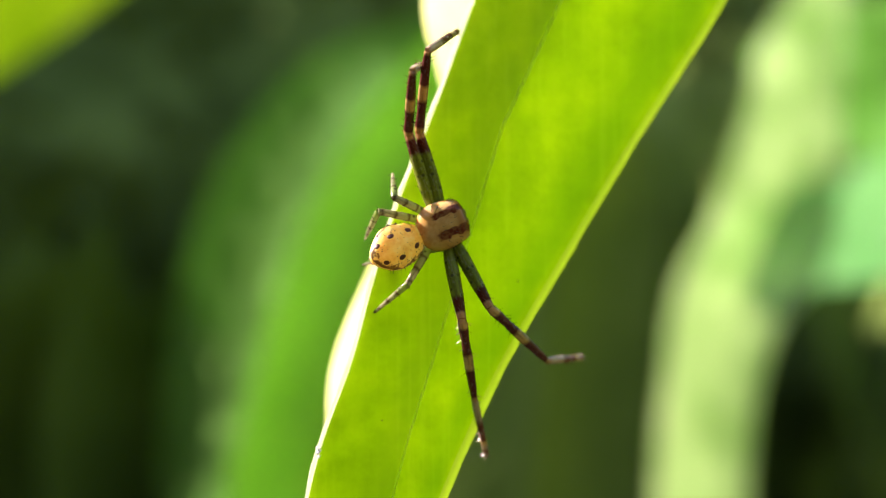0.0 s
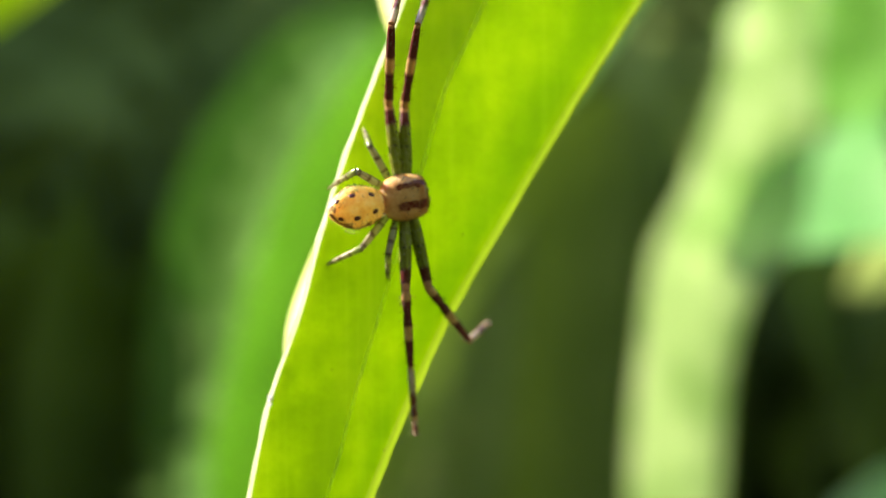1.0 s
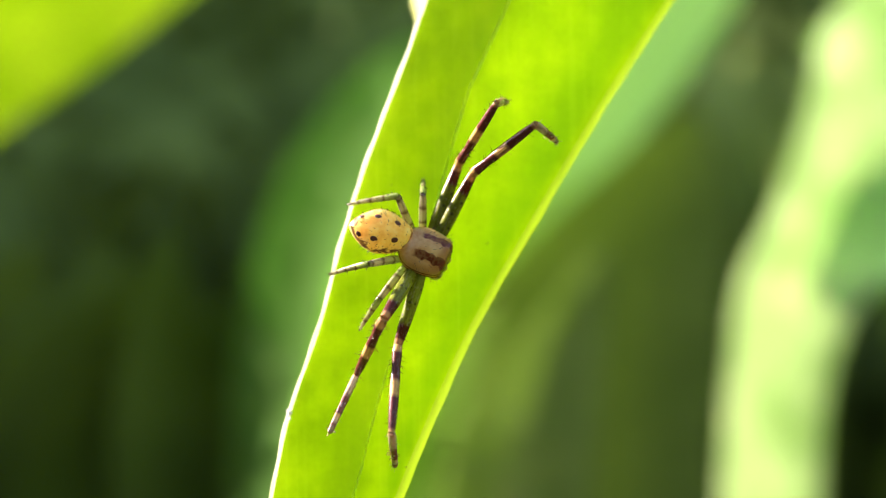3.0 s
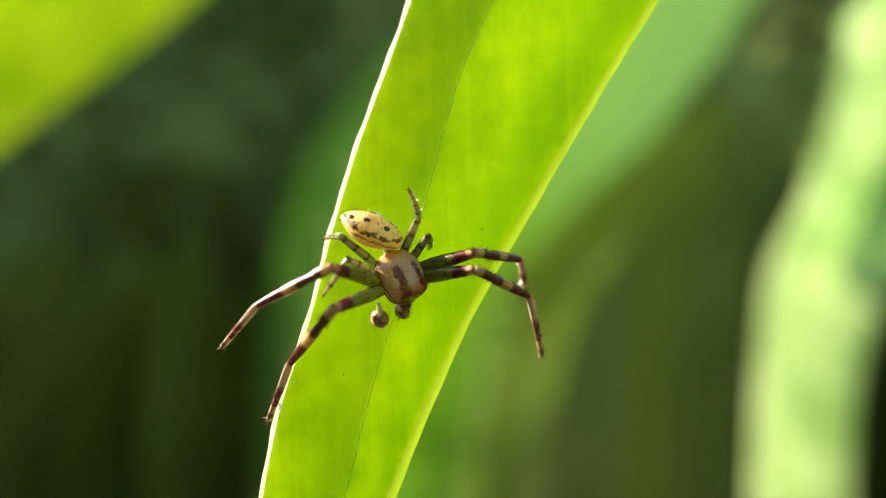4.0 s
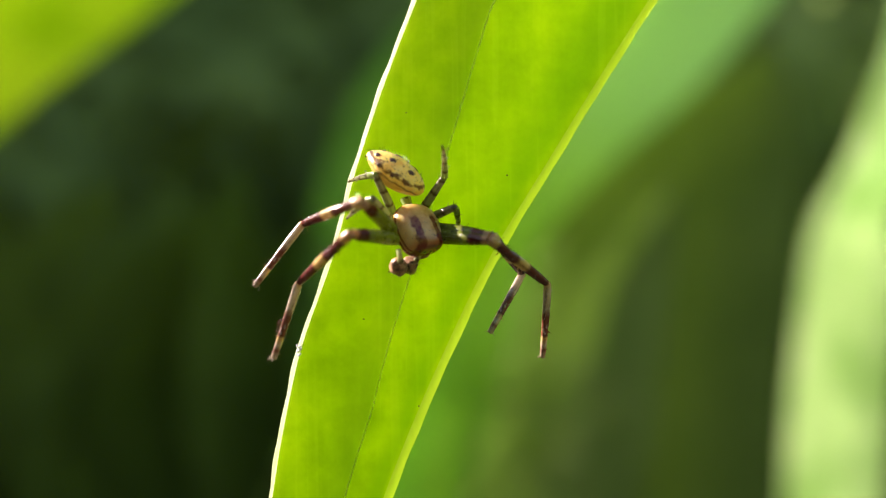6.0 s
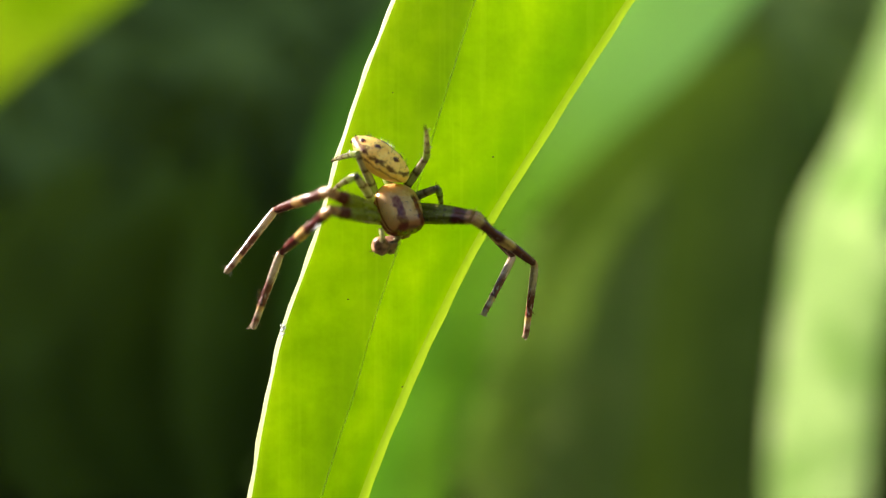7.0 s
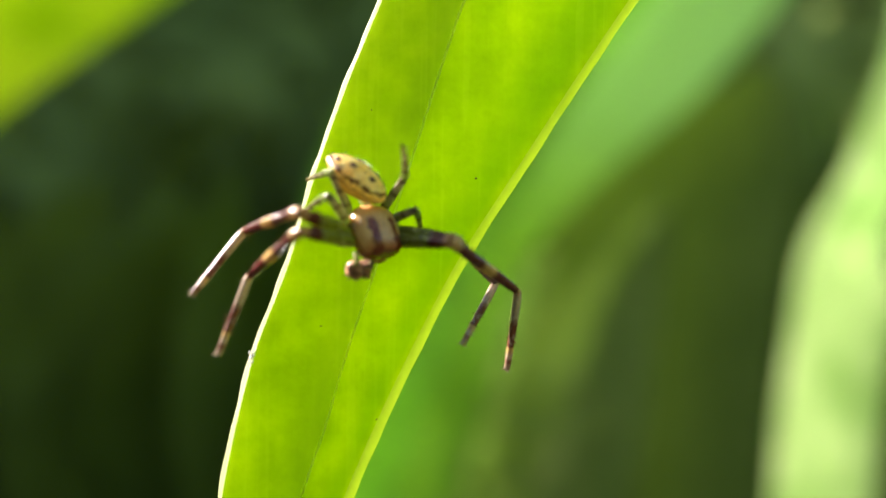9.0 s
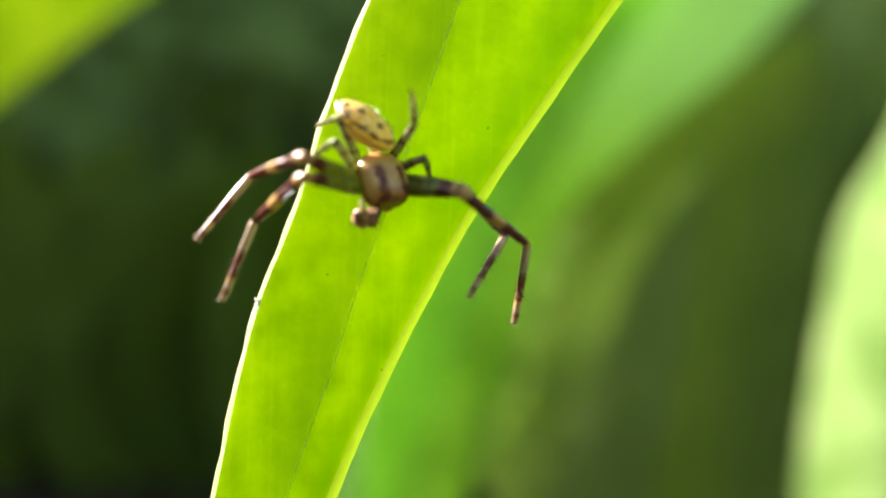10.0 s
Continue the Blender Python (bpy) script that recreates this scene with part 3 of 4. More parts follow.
def banded(name, stops, rough=0.27, through=0.25, grain=9000.0, gloss=0.45, wander=0.05, fleck=0.55, dots=False):
    """A glossy limb skin, banded along the limb's own x axis (0 to 4.5 mm)."""
    n = Nodes(name)
    x = n.math("DIVIDE", n.xyz()[0], 4.5 * MM)
    x = n.math("ADD", x, n.math("MULTIPLY", n.math("SUBTRACT", n.noise(2500.0, 2.0), 0.5), wander))
    f = n.noise(grain, 3.0)
    streak = n.noise(7000.0, 2.0, (0.05, 1, 1))
    base = n.ramp(x, stops)
    colour = n.mix(n.math("MULTIPLY", n.math("MULTIPLY", f, n.step(streak, 0.5, 0.12)), 0.95), base, (0.03, 0.02, 0.01))
    # silvery hairs, and painted glints for the sparkle on the limbs
    colour = n.mix(n.math("MULTIPLY", n.step(n.noise(11000.0, 2.0, (0.4, 1, 1)), 0.60, 0.04), fleck), colour, (0.62, 0.55, 0.52))
    if dots:
        cells = n.tree.nodes.new("ShaderNodeTexVoronoi")
        cells.inputs["Scale"].default_value = 2600.0
        n.tree.links.new(n.coords.outputs["Object"], cells.inputs["Vector"])
        colour = n.mix(n.math("MULTIPLY", n.math("SUBTRACT", 1.0, n.step(cells.outputs["Distance"], 0.20, 0.05)), 0.75), colour, (0.03, 0.03, 0.012))
    n.bump(n.math("ADD", f, streak), 0.03 * MM, 0.35)
    return n.finish(colour, rough, gloss, through)


PURPLE, TAN, OLIVE, CREAM = (0.12, 0.021, 0.016), (0.62, 0.40, 0.14), (0.24, 0.29, 0.03), (0.50, 0.47, 0.27)
PINK, SILVER, RUST = (0.56, 0.31, 0.14), (0.52, 0.40, 0.27), (0.20, 0.055, 0.03)
FEMUR_SKIN = banded("femur_olive", [(0.0, (0.34, 0.40, 0.12)), (0.12, OLIVE), (0.54, OLIVE), (0.58, PURPLE), (0.70, PURPLE), (0.73, PINK)], through=0.45, gloss=0.3, fleck=0.15, dots=True)
TIBIA_SKIN = banded("tibia_banded", [(0.0, PINK), (0.07, TAN), (0.10, PURPLE), (0.37, PURPLE), (0.41, TAN), (0.53, TAN), (0.57, PURPLE), (0.87, PURPLE), (0.90, PINK)], gloss=0.45, fleck=0.1)
FOOT_SKIN = banded("metatarsus_silver", [(0.0, PINK), (0.05, SILVER), (0.24, SILVER), (0.32, RUST), (0.49, RUST), (0.51, PURPLE), (0.535, TAN), (0.60, SILVER), (0.65, RUST), (0.715, SILVER)], through=0.26, gloss=0.6, fleck=0.35)
RING = (0.13, 0.085, 0.035)
SHORT_SKIN = banded("short_leg_pale", [(0.0, (0.34, 0.44, 0.12)), (0.12, (0.38, 0.46, 0.15)), (0.15, RING), (0.18, (0.42, 0.46, 0.20)), (0.27, (0.46, 0.44, 0.20)), (0.30, RING), (0.33, CREAM), (0.40, CREAM), (0.43, RING), (0.46, CREAM), (0.50, (0.36, 0.30, 0.14)), (0.55, RING)], 0.22, 0.5, wander=0.06, gloss=0.5, fleck=0.12, dots=True)


def carapace_skin():
    n = Nodes("carapace_cream")
    x, y, z = n.xyz()
    wob = n.math("MULTIPLY", n.math("SUBTRACT", n.noise(2600.0, 3.0), 0.5), 0.42 * MM)
    off = n.math("ABSOLUTE", n.math("SUBTRACT", n.math("ABSOLUTE", n.math("ADD", y, wob)), 0.46 * MM))
    band = n.math("SUBTRACT", 1.0, n.step(n.math("ADD", off, n.math("MULTIPLY", n.step(y, 0.0, 0.1 * MM), 0.05 * MM)), 0.18 * MM, 0.035 * MM))
    band = n.math("MULTIPLY", band, n.step(n.math("ADD", x, wob), -0.28 * MM, 0.12 * MM))
    band = n.math("MULTIPLY", band, n.math("ADD", 0.8, n.math("MULTIPLY", n.step(n.noise(3300.0, 2.0), 0.46, 0.08), 0.2)))
    rim = n.math("MULTIPLY", n.step(n.math("MULTIPLY", z, -1.0), -0.03 * MM, 0.03 * MM), n.math("SUBTRACT", 1.0, n.step(n.math("MULTIPLY", z, -1.0), 0.12 * MM, 0.03 * MM)))
    f = n.noise(5200.0, 4.0)
    cream = n.ramp(n.math("ADD", n.math("MULTIPLY", f, 0.35), n.math("MULTIPLY", n.noise(1500.0, 2.0), 0.65)), [(0.34, (0.62, 0.34, 0.11)), (0.5, (0.75, 0.47, 0.18)), (0.66, (0.84, 0.61, 0.29))])
    front = n.step(n.math("ADD", x, wob), 0.78 * MM, 0.26 * MM)
    cream = n.mix(n.math("MULTIPLY", front, 0.7), cream, (0.34, 0.085, 0.030))
    cream = n.mix(n.math("MULTIPLY", n.step(x, 1.05 * MM, 0.04 * MM), 0.7), cream, (0.10, 0.028, 0.014))
    side = n.math("MULTIPLY", n.step(n.math("ABSOLUTE", y), 0.80 * MM, 0.2 * MM), 0.45)
    cream = n.mix(side, cream, (0.62, 0.40, 0.14))
    seam = n.math("ABSOLUTE", n.math("SUBTRACT", n.math("ADD", z, n.math("MULTIPLY", wob, 0.25)), 0.17 * MM))
    seam = n.math("MULTIPLY", n.math("SUBTRACT", 1.0, n.step(seam, 0.04 * MM, 0.025 * MM)), n.step(n.math("MULTIPLY", y, -1.0), 0.35 * MM, 0.1 * MM))
    dark = n.math("MAXIMUM", band, n.math("MULTIPLY", n.math("MAXIMUM", rim, seam), 0.95))
    colour = n.mix(dark, cream, (0.17, 0.030, 0.014))
    n.bump(f, 0.006 * MM, 0.2)
    return n.finish(colour, 0.17, 0.55, through=0.3, deep=0.4 * MM)


def abdomen_skin():
    n = Nodes("abdomen_yellow")
    x, y, z = n.xyz()
    f, g = n.noise(4200.0, 4.0), n.noise(1500.0, 3.0)
    colour = n.ramp(n.math("ADD", n.math("MULTIPLY", f, 0.5), n.math("MULTIPLY", g, 0.5)), [(0.33, (0.82, 0.54, 0.13)), (0.5, (0.95, 0.75, 0.25)), (0.66, (0.97, 0.87, 0.42))])
    low = n.step(n.math("MULTIPLY", z, -1.0), 0.12 * MM, 0.25 * MM)
    colour = n.mix(n.math("MULTIPLY", low, 0.75), colour, (0.55, 0.38, 0.10))
    crease = n.math("ABSOLUTE", n.math("SUBTRACT", z, n.math("ADD", 0.20 * MM, n.math("MULTIPLY", n.math("SUBTRACT", n.noise(2400.0, 2.0), 0.5), 0.5 * MM))))
    line = n.math("MULTIPLY", n.math("SUBTRACT", 1.0, n.step(crease, 0.075 * MM, 0.03 * MM)), n.step(n.noise(3600.0, 2.0), 0.40, 0.06))
    fold = n.math("ABSOLUTE", n.math("ADD", z, n.math("ADD", 0.10 * MM, n.math("MULTIPLY", n.math("SUBTRACT", n.noise(1900.0, 2.0), 0.5), 0.4 * MM))))
    line = n.math("MAXIMUM", line, n.math("MULTIPLY", n.math("SUBTRACT", 1.0, n.step(fold, 0.035 * MM, 0.025 * MM)), 0.8))
    colour = n.mix(n.math("MULTIPLY", line, 0.9), colour, (0.10, 0.03, 0.015))
    n.bump(f, 0.05 * MM, 0.55)
    return n.finish(colour, 0.34, 0.4, through=0.35, deep=0.6 * MM)


CARAPACE, ABDOMEN = carapace_skin(), abdomen_skin()


def plain(name, colour, rough, grain=4000.0, specular=0.5, low=0.6):
    n = Nodes(name)
    f = n.noise(grain, 3.0)
    return n.finish(n.ramp(f, [(0.3, tuple(c * low for c in colour)), (0.7, colour)]), rough, specular)


COXA = banded("leg_base_pale", [(0.0, (0.36, 0.40, 0.16)), (0.5, (0.48, 0.50, 0.24))], fleck=0.2)
SPOT = plain("spot_dark_brown", (0.10, 0.028, 0.022), 0.4)
EYE = plain("eye_black", (0.01, 0.008, 0.008), 0.08)
BRISTLE = plain("bristle", (0.05, 0.03, 0.02), 0.5)
BULB = plain("palp_mottled", (0.44, 0.23, 0.14), 0.3, 3600.0, 0.5, 0.06)
MOUTH = plain("jaw_red_brown", (0.32, 0.13, 0.05), 0.3)


def bristle(bm, root, way, length, thick=0.014):
    """One stiff hair, a thin three-sided cone."""
    way = Vector(way).normalized()
    side = way.orthogonal().normalized()
    up = way.cross(side)
    ring = [bm.verts.new((Vector(root) + (side * math.cos(a) + up * math.sin(a)) * thick) * MM) for a in (0, 2.1, 4.2)]
    tip = bm.verts.new((Vector(root) + way * length) * MM)
    for i in range(3):
        bm.faces.new((ring[i], ring[(i + 1) % 3], tip))


def ovoid(shape, rings=24, sides=28):
    """A round body: shape(u, a) gives the point for u from -1 (back) to 1 (front) and the angle a."""
    bm = bmesh.new()
    rows = [[bm.verts.new(Vector(shape(math.sin((i / rings - 0.5) * math.pi), k * math.tau / sides)) * MM) for k in range(sides)] for i in range(1, rings)]
    for a, b in zip(rows, rows[1:]):
        for k in range(sides):
            bm.faces.new((a[k], a[(k + 1) % sides], b[(k + 1) % sides], b[k]))
    for row, u in ((rows[0], -1), (rows[-1], 1)):
        tip = bm.verts.new(Vector(shape(u, 0)) * MM)
        for k in range(sides):
            bm.faces.new((row[k], row[(k + 1) % sides], tip))
    return bm


def carapace_shape(u, a):
    r = max(0.0, 1 - abs(u) ** (10.0 if u > 0 else 2.6)) ** 0.5
    wide = 1.09 * (1 - 0.20 * max(0, u) ** 1.6)
    c, s = math.cos(a), math.sin(a)
    c = math.copysign(abs(c) ** 0.78, c)
    high = (0.78 if s > 0 else 0.42) * (1 + 0.06 * u)
    return 1.18 * u, wide * r * c, high * r * math.copysign(abs(s) ** 0.82, s)


def abdomen_shape(u, a):
    r = max(0.0, 1 - abs(u) ** 2.2) ** 0.5
    wide = 1.0 * (1 - 0.10 * u if u < 0 else 1 - 0.12 * u)
    if u < -0.2:
        wide *= 1 - 0.55 * (-0.2 - u) ** 1.3
    c, s = math.cos(a), math.sin(a)
    wrinkle = 1 + 0.012 * math.sin(u * 34) * (1 if s > -0.3 else 0.3)
    lump = noise.noise((u * 2.6, c * 1.9 + 5, s * 1.9)) * 0.09 * (1 - u * u)
    wrinkle += lump + 0.03 * noise.noise((u * 7, c * 5, s * 5)) * (1 - u * u)
    high = (0.66 if s > 0 else 0.62 * (1 - 0.2 * u * u)) * (1 - 0.30 * max(0.0, -0.2 - u) ** 1.4)
    return 1.46 * u, wide * r * c * wrinkle, high * r * s * wrinkle


def on_dome(shape, u, a):
    """A point of an ovoid and its outward direction."""
    p = Vector(shape(u, a))
    return p, Vector((p.x * 0.3, p.y, p.z * 1.5)).normalized()


def limb(points, hairs, rng, hair_length=0.22):
    """A tapered limb along x through (x, lift, radius), with stiff hairs, in mm."""
    line = smooth_line(points, 6)
    bm = bmesh.new()
    tube(bm, [Vector((p[0], 0, p[1])) * MM for p in line], [max(0.03, p[2]) * MM for p in line], 12)
    for _ in range(hairs):
        p = line[rng.randrange(1, len(line) - 1)]
        a = rng.uniform(0, math.tau)
        out = Vector((0.55, math.cos(a), math.sin(a)))
        bristle(bm, Vector((p[0], math.cos(a) * p[2] * 0.9, p[1] + math.sin(a) * p[2] * 0.9)), out, hair_length * rng.uniform(0.6, 1.5), 0.019)
    return bm


def build_spider():
    rng = random.Random(11)
    spider = tagged(new("spider"), "cream and yellow crab spider with dark-banded legs on the leaf", "spider")
    bm = bmesh.new()
    for _ in range(56):
        u, a = rng.uniform(-0.2, 0.97), rng.uniform(0.1, math.pi - 0.1)
        p, out = on_dome(carapace_shape, u, a)
        bristle(bm, p * 0.98, out + Vector((0.6, 0, 0)), rng.uniform(0.14, 0.34), 0.014)
    hair = bm
    body = part("cephalothorax", ovoid(carapace_shape), CARAPACE, spider, "glossy cream carapace with two dark brown bands")
    part("bristles", hair, BRISTLE, body, "sparse stiff dark bristles")
    for x, y, z in ((1.15, 0.16, 0.22), (1.15, -0.16, 0.22), (1.11, 0.44, 0.28), (1.11, -0.44, 0.28), (1.07, 0.20, 0.47), (1.07, -0.20, 0.47), (0.97, 0.62, 0.38), (0.97, -0.62, 0.38)):
        bm = bmesh.new()
        bmesh.ops.create_uvsphere(bm, u_segments=12, v_segments=8, radius=0.055 * MM, matrix=Matrix.Translation(Vector((x, y, z)) * MM))
        part("eye", bm, EYE, body)
    for s in (1, -1):
        bm = bmesh.new()
        tube(bm, [Vector((0.9, 0.22 * s, -0.05)) * MM, Vector((1.06, 0.21 * s, -0.25)) * MM, Vector((1.06, 0.17 * s, -0.58)) * MM], [0.20 * MM, 0.19 * MM, 0.09 * MM], 10)
        part("jaw", bm, MOUTH, body)
    for key in GAIT:
        x, y = HIPS[key[1]]
        y *= 1 if key[0] == "L" else -1
        bm = bmesh.new()
        thick = 1.0 if key[1] in "12" else 0.75
        line = smooth_line([(x * 0.75, y * 0.35, -0.30, 0.24), (x * 0.9, y * 0.75, -0.33, 0.29), (x, y, -0.30, 0.25), (x * 1.03, y * 1.12, -0.28, 0.18)], 4)
        tube(bm, [Vector(p[:3]) * MM for p in line], [p[3] * thick * MM for p in line], 12)
        part("coxa", bm, COXA, body, "pale green leg base")
    bm = ovoid(lambda u, a: (0.95 * u, 0.62 * (1 - u * u) ** 0.5 * math.cos(a), -0.36 + 0.26 * (1 - u * u) ** 0.5 * math.sin(a)), 12, 16)
    part("sternum", bm, COXA, body, "pale green underside")
    bm = bmesh.new()
    for _ in range(130):
        u, a = rng.uniform(-0.97, 0.8), rng.uniform(-0.2, math.pi + 0.2)
        p, out = on_dome(abdomen_shape, u, a)
        bristle(bm, p * 0.99, out + Vector((-0.5, 0, 0)), rng.uniform(0.1, 0.28), 0.014)
    hair = bm
    abdomen = part("abdomen", ovoid(abdomen_shape), ABDOMEN, spider, "pale yellow abdomen with rows of dark spots")
    part("bristles", hair, BRISTLE, abdomen, "sparse stiff dark bristles")
    for u, turn, size in ((0.42, 63, 0.155), (0.42, 117, 0.155), (-0.20, 58, 0.165), (-0.20, 122, 0.165), (-0.68, 50, 0.14), (-0.68, 130, 0.14), (0.05, 12, 0.09), (0.05, 168, 0.09), (-0.45, 14, 0.09), (-0.45, 166, 0.09)):
        p, out = on_dome(abdomen_shape, u, radians(turn))
        flat = out.to_track_quat("Z", "Y").to_matrix().to_4x4() @ Matrix.Diagonal((1.0, 0.8, 0.22, 1))
        bm = bmesh.new()
        bmesh.ops.create_icosphere(bm, subdivisions=2, radius=size * MM, matrix=Matrix.Translation(p * MM) @ flat)
        part("spot", bm, SPOT, abdomen)
    bm = bmesh.new()
    tube(bm, [Vector((-0.85, 0, 0.0)) * MM, Vector((-1.15, 0, 0.02)) * MM, Vector((-1.5, 0, 0.04)) * MM], [0.30 * MM, 0.20 * MM, 0.24 * MM], 12)
    part("waist", bm, SHORT_SKIN, spider)
    bm = bmesh.new()
    for y in (-0.1, 0.1):
        tube(bm, [Vector((-1.3, y, -0.08)) * MM, Vector((-1.44, y * 1.3, -0.12)) * MM], [0.09 * MM, 0.05 * MM], 8)
    part("spinnerets", bm, SPOT, abdomen, "dark brown spinnerets")
    palps = {}
    for s in (1, -1):
        line = smooth_line([(0.75, 0.42 * s, -0.25, 0.12), (1.15, 0.50 * s, -0.30, 0.12), (1.25, 0.40 * s, -0.6, 0.13)], 5)
        bm = bmesh.new()
        tube(bm, [Vector(p[:3]) * MM for p in line], [p[3] * MM for p in line], 10)
        for p in line[4:]:
            for k in range(4):
                bristle(bm, p[:3], (0.8, rng.uniform(-1, 1), rng.uniform(-1, 1)), 0.32, 0.010)
        palp = palps[s] = part("palp", bm, SHORT_SKIN, spider, "short feeler ending in a brown bulb")
        bm = bmesh.new()
        bmesh.ops.create_uvsphere(bm, u_segments=18, v_segments=12, radius=0.40 * MM, matrix=Matrix.Translation(Vector((1.22, 0.36 * s, -0.82)) * MM) @ Matrix.Diagonal((0.95, 0.85, 1.1, 1)))
        for v in bm.verts:
            o = v.co / MM - Vector((1.22, 0.36 * s, -0.82))
            v.co += o * (0.30 * noise.noise(o * 3.4 + Vector((s * 4, 2, 1)))) * MM
        for _ in range(26):
            way = Vector((rng.uniform(-0.2, 1), rng.uniform(-1, 1), rng.uniform(-1, 1))).normalized()
            bristle(bm, Vector((1.22, 0.36 * s, -0.82)) + way * 0.32, way, 0.28, 0.014)
        part("bulb", bm, BULB, palp)
    legs = {}
    for key in GAIT:
        size = SIZES[key[1]]
        if key[1] in "12":
            f, t, m = size
            leg = part("leg", limb([(-0.35, -0.05, 0.20), (0.05, 0, 0.24), (0.9, 0.03, 0.31), (2.2, 0.03, 0.29), (f - 0.25, 0, 0.22), (f, 0, 0.20)], 26, rng, 0.2), FEMUR_SKIN, spider, "long front leg, olive with dark purple-brown bands")
            shin = part("tibia", limb([(-0.03, 0, 0.19), (0.35, 0.06, 0.23), (0.95, 0.05, 0.20), (1.15, 0.04, 0.19), (1.9, 0.04, 0.225), (t - 0.7, 0.01, 0.19), (t, 0, 0.135)], 40, rng, 0.26), TIBIA_SKIN, leg)
            foot = part("metatarsus", limb([(-0.02, 0, 0.15), (0.4, 0.01, 0.175), (1.5, 0.0, 0.165), (2.05, -0.02, 0.145), (2.2, -0.02, 0.15), (m - 0.35, -0.04, 0.135), (m - 0.06, -0.07, 0.12), (m, -0.09, 0.08)], 40, rng, 0.2), FOOT_SKIN, leg)
            legs[key] = (leg, shin, foot)
        else:
            f, t = size
            leg = part("leg", limb([(-0.3, -0.05, 0.15), (0.1, 0, 0.17), (0.8, 0.04, 0.19), (f - 0.1, 0, 0.15), (f, 0, 0.14)], 16, rng, 0.18), SHORT_SKIN, spider, "short pale hind leg with brown rings")
            shin = part("shin", limb([(-0.02, 0, 0.14), (0.3, 0.04, 0.155), (t * 0.45, 0.03, 0.125), (t * 0.75, 0, 0.09), (t, -0.08, 0.045)], 26, rng, 0.16), SHORT_SKIN, leg)
            legs[key] = (leg, shin)
    return spider, abdomen, legs, palps


SPIDER, BELLY, LEG_PIECES, PALPS = build_spider()


# ---- moving ----
def aim(way, up=Vector((0, 0, 1))):
    """A turn that lays x along way, with z as near up as can be."""
    x = way.normalized()
    y = up.cross(x)
    y = y.normalized() if y.length > 1e-4 else Vector((0, 1, 0))
    z = x.cross(y)
    return Matrix((x, y, z)).transposed().to_4x4()


def way_of(turn, lift):
    a, b = radians(turn), radians(lift)
    return Vector((math.cos(a) * math.cos(b), math.sin(a) * math.cos(b), math.sin(b)))


def body_pose(row):
    x, y, z, heading, pitch, roll = row[1:7]
    p, r, o = radians(heading), radians(pitch), radians(roll)
    ahead = Vector((math.cos(p) * math.cos(r), -math.sin(r), math.sin(p) * math.cos(r)))
    up = Vector((0, -1, 0))
    up = (up - ahead * ahead.dot(up)).normalized()
    left = up.cross(ahead)
    return Matrix.Translation(Vector((x, y, z)) * MM) @ aim(ahead, up * math.cos(o) + left * math.sin(o))


def joint_ways(rows, t):
    """The directions of a limb's pieces at t, turned evenly from row to row."""
    rows = sorted(rows)
    if t <= rows[0][0]:
        lo = hi = rows[0]
    elif t >= rows[-1][0]:
        lo = hi = rows[-1]
    else:
        hi = next(r for r in rows if r[0] > t)
        lo = [r for r in rows if r[0] <= t][-1]
    f = (t - lo[0]) / (hi[0] - lo[0]) if hi is not lo else 0.0
    f = f * f * (3 - 2 * f)
    out = []
    for i in range(1, len(lo), 2):
        a, b = way_of(lo[i], lo[i + 1]), way_of(hi[i], hi[i + 1])
        out.append(a.slerp(b, f) if a.angle(b) < 3.0 else a.lerp(b, f).normalized())
    return out


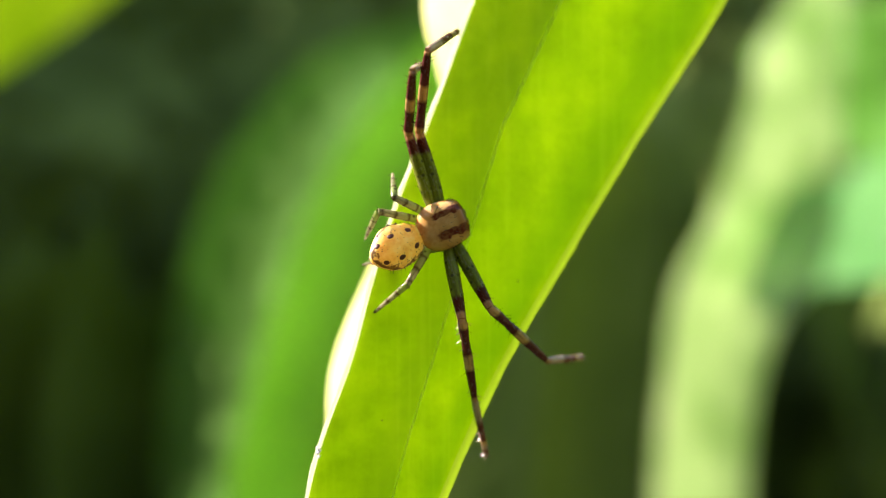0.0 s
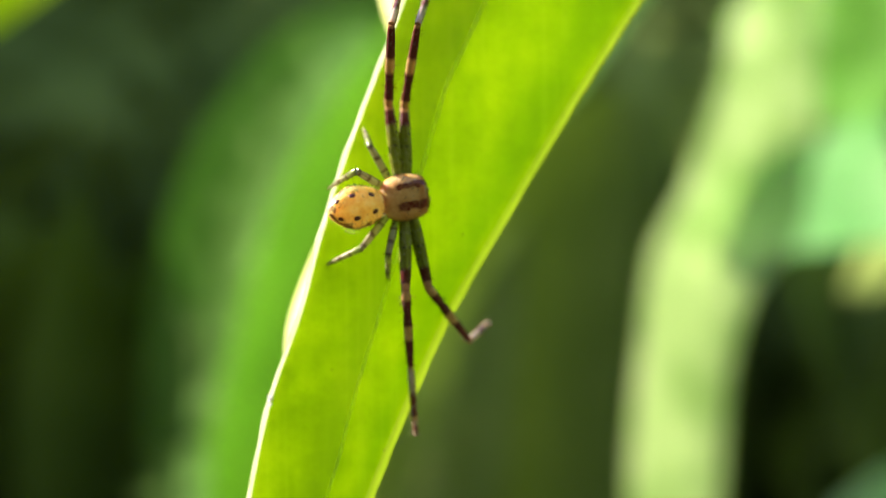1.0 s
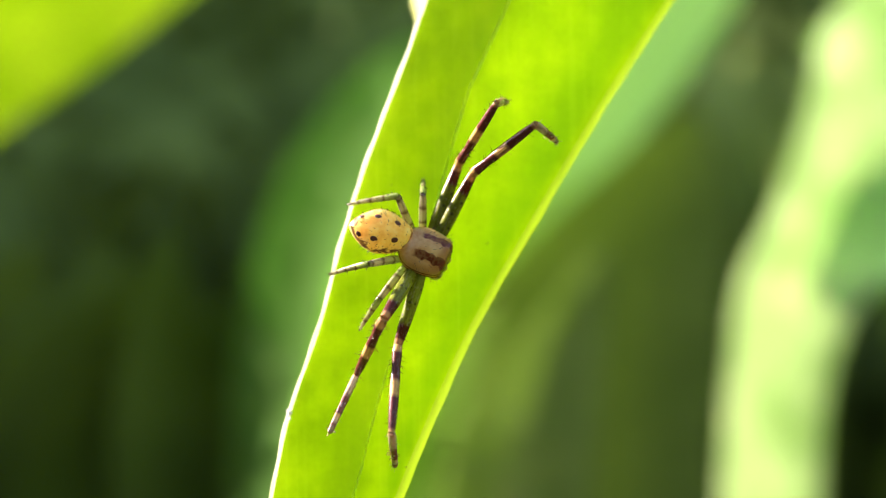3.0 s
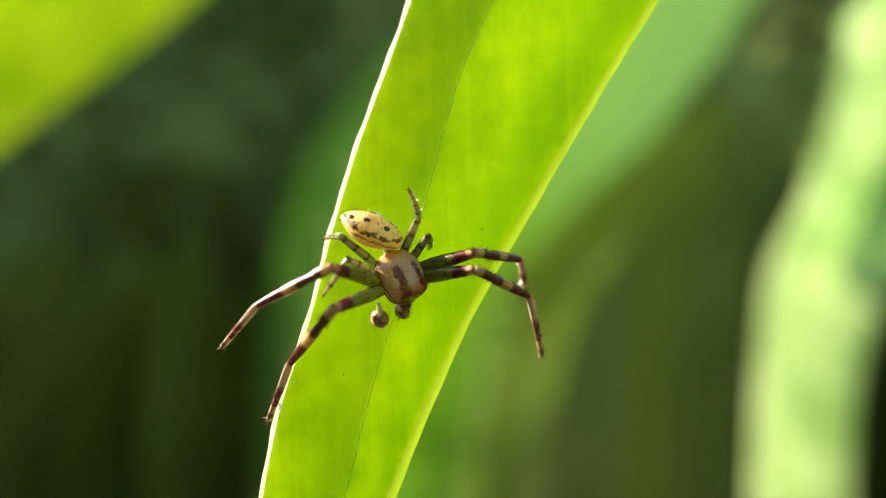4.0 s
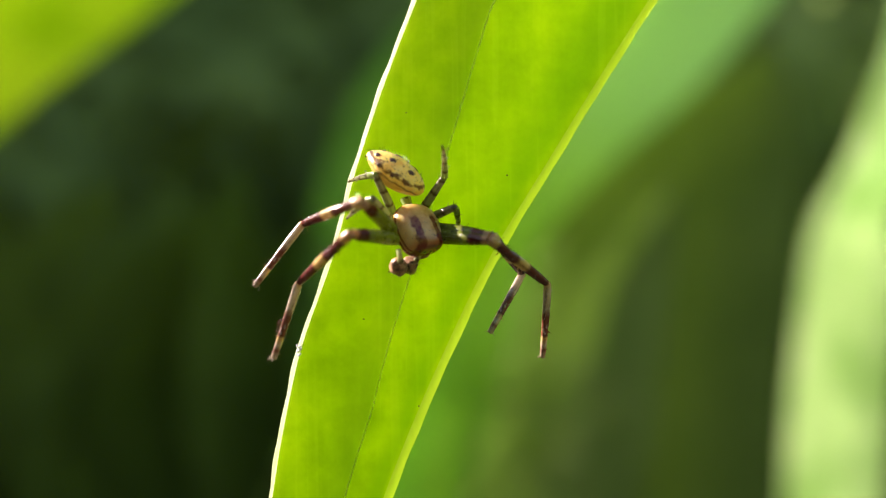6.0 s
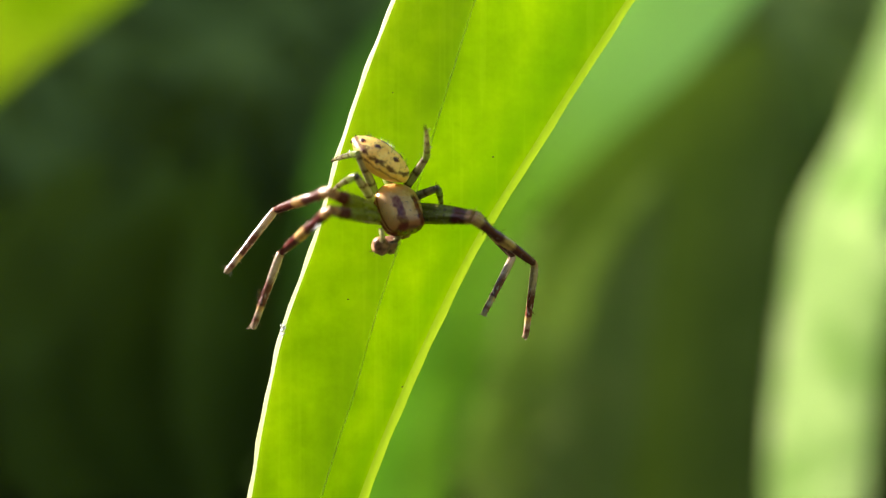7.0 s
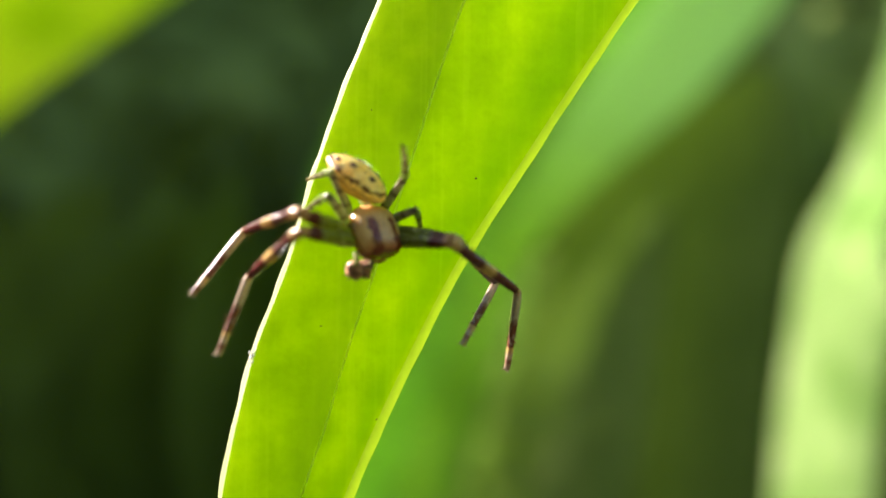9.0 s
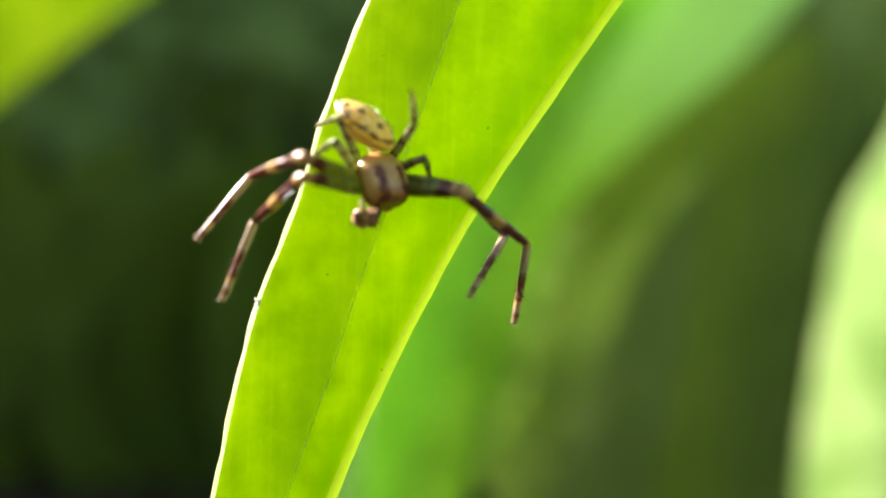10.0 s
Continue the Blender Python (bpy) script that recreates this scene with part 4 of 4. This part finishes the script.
def motions():
    walk(SPIDER, [(row[0], body_pose(row)) for row in BODY])
    walk(BELLY, [(row[0], body_pose(row).inverted() @ body_pose((row[0], *row[7:]))) for row in BODY])
    for s, palp in PALPS.items():
        tucked, spread = pose(-0.62 * MM, 0, -0.05 * MM), pose(-0.04 * MM, (-0.67 - 0.11 * s) * MM, -0.10 * MM, 0, -8, 0)
        apart = pose(0.0, (-1.0 if s < 0 else -0.45) * MM, -0.12 * MM, 0, -8, 0)
        walk(palp, [(0, tucked), (2.7, tucked), (3.8, spread), (4.0, apart), (5.2, apart), (6.3, spread), (10, spread)])
    times = [i / 10 for i in range(101)]
    for key, pieces in LEG_PIECES.items():
        hip = Vector((HIPS[key[1]][0], HIPS[key[1]][1] * (1 if key[0] == "L" else -1), -0.30))
        rows = [[] for _ in pieces]
        for t in times:
            spot, first = hip, None
            for i, way in enumerate(joint_ways(GAIT[key], t)):
                m = Matrix.Translation(spot * MM) @ aim(way)
                if first is None:
                    first = m
                    rows[i].append((t, m))
                else:
                    rows[i].append((t, first.inverted() @ m))
                spot = spot + way * SIZES[key[1]][i]
        for piece, path in zip(pieces, rows):
            walk(piece, path)


# ---- specks on the leaf ----
def specks():
    for x, z, size in ((1.45, 3.62, 0.042), (-4.9, -2.7, 0.036), (-2.5, -6.55, 0.036), (-3.0, 6.4, 0.028)):
        y = min((leaf_point(z, v / 50) for v in range(-50, 51)), key=lambda p: abs(p.x - x * MM)).y
        bm = bmesh.new()
        bmesh.ops.create_icosphere(bm, subdivisions=2, radius=size * MM, matrix=Matrix.Translation((x * MM, y - 0.02 * MM, z * MM)) @ Matrix.Diagonal((1.2, 0.6, 0.9, 1)))
        part("speck", bm, SPOT, carrier, "tiny dark speck on the blade")
    rng = random.Random(3)
    at = leaf_point(-4.05, -1.0)
    bm = bmesh.new()
    for _ in range(16):
        o = Vector((rng.uniform(-0.22, 0.04), rng.uniform(-0.12, 0.05), rng.uniform(-0.22, 0.22))) * MM
        bmesh.ops.create_icosphere(bm, subdivisions=1, radius=rng.uniform(0.035, 0.075) * MM, matrix=Matrix.Translation(at + o))
    part("fluff", bm, FLUFF, carrier, "small white tuft of fluff on the margin")


FLUFF = plain("fluff_white", (0.8, 0.8, 0.78), 0.8)
specks()
motions()
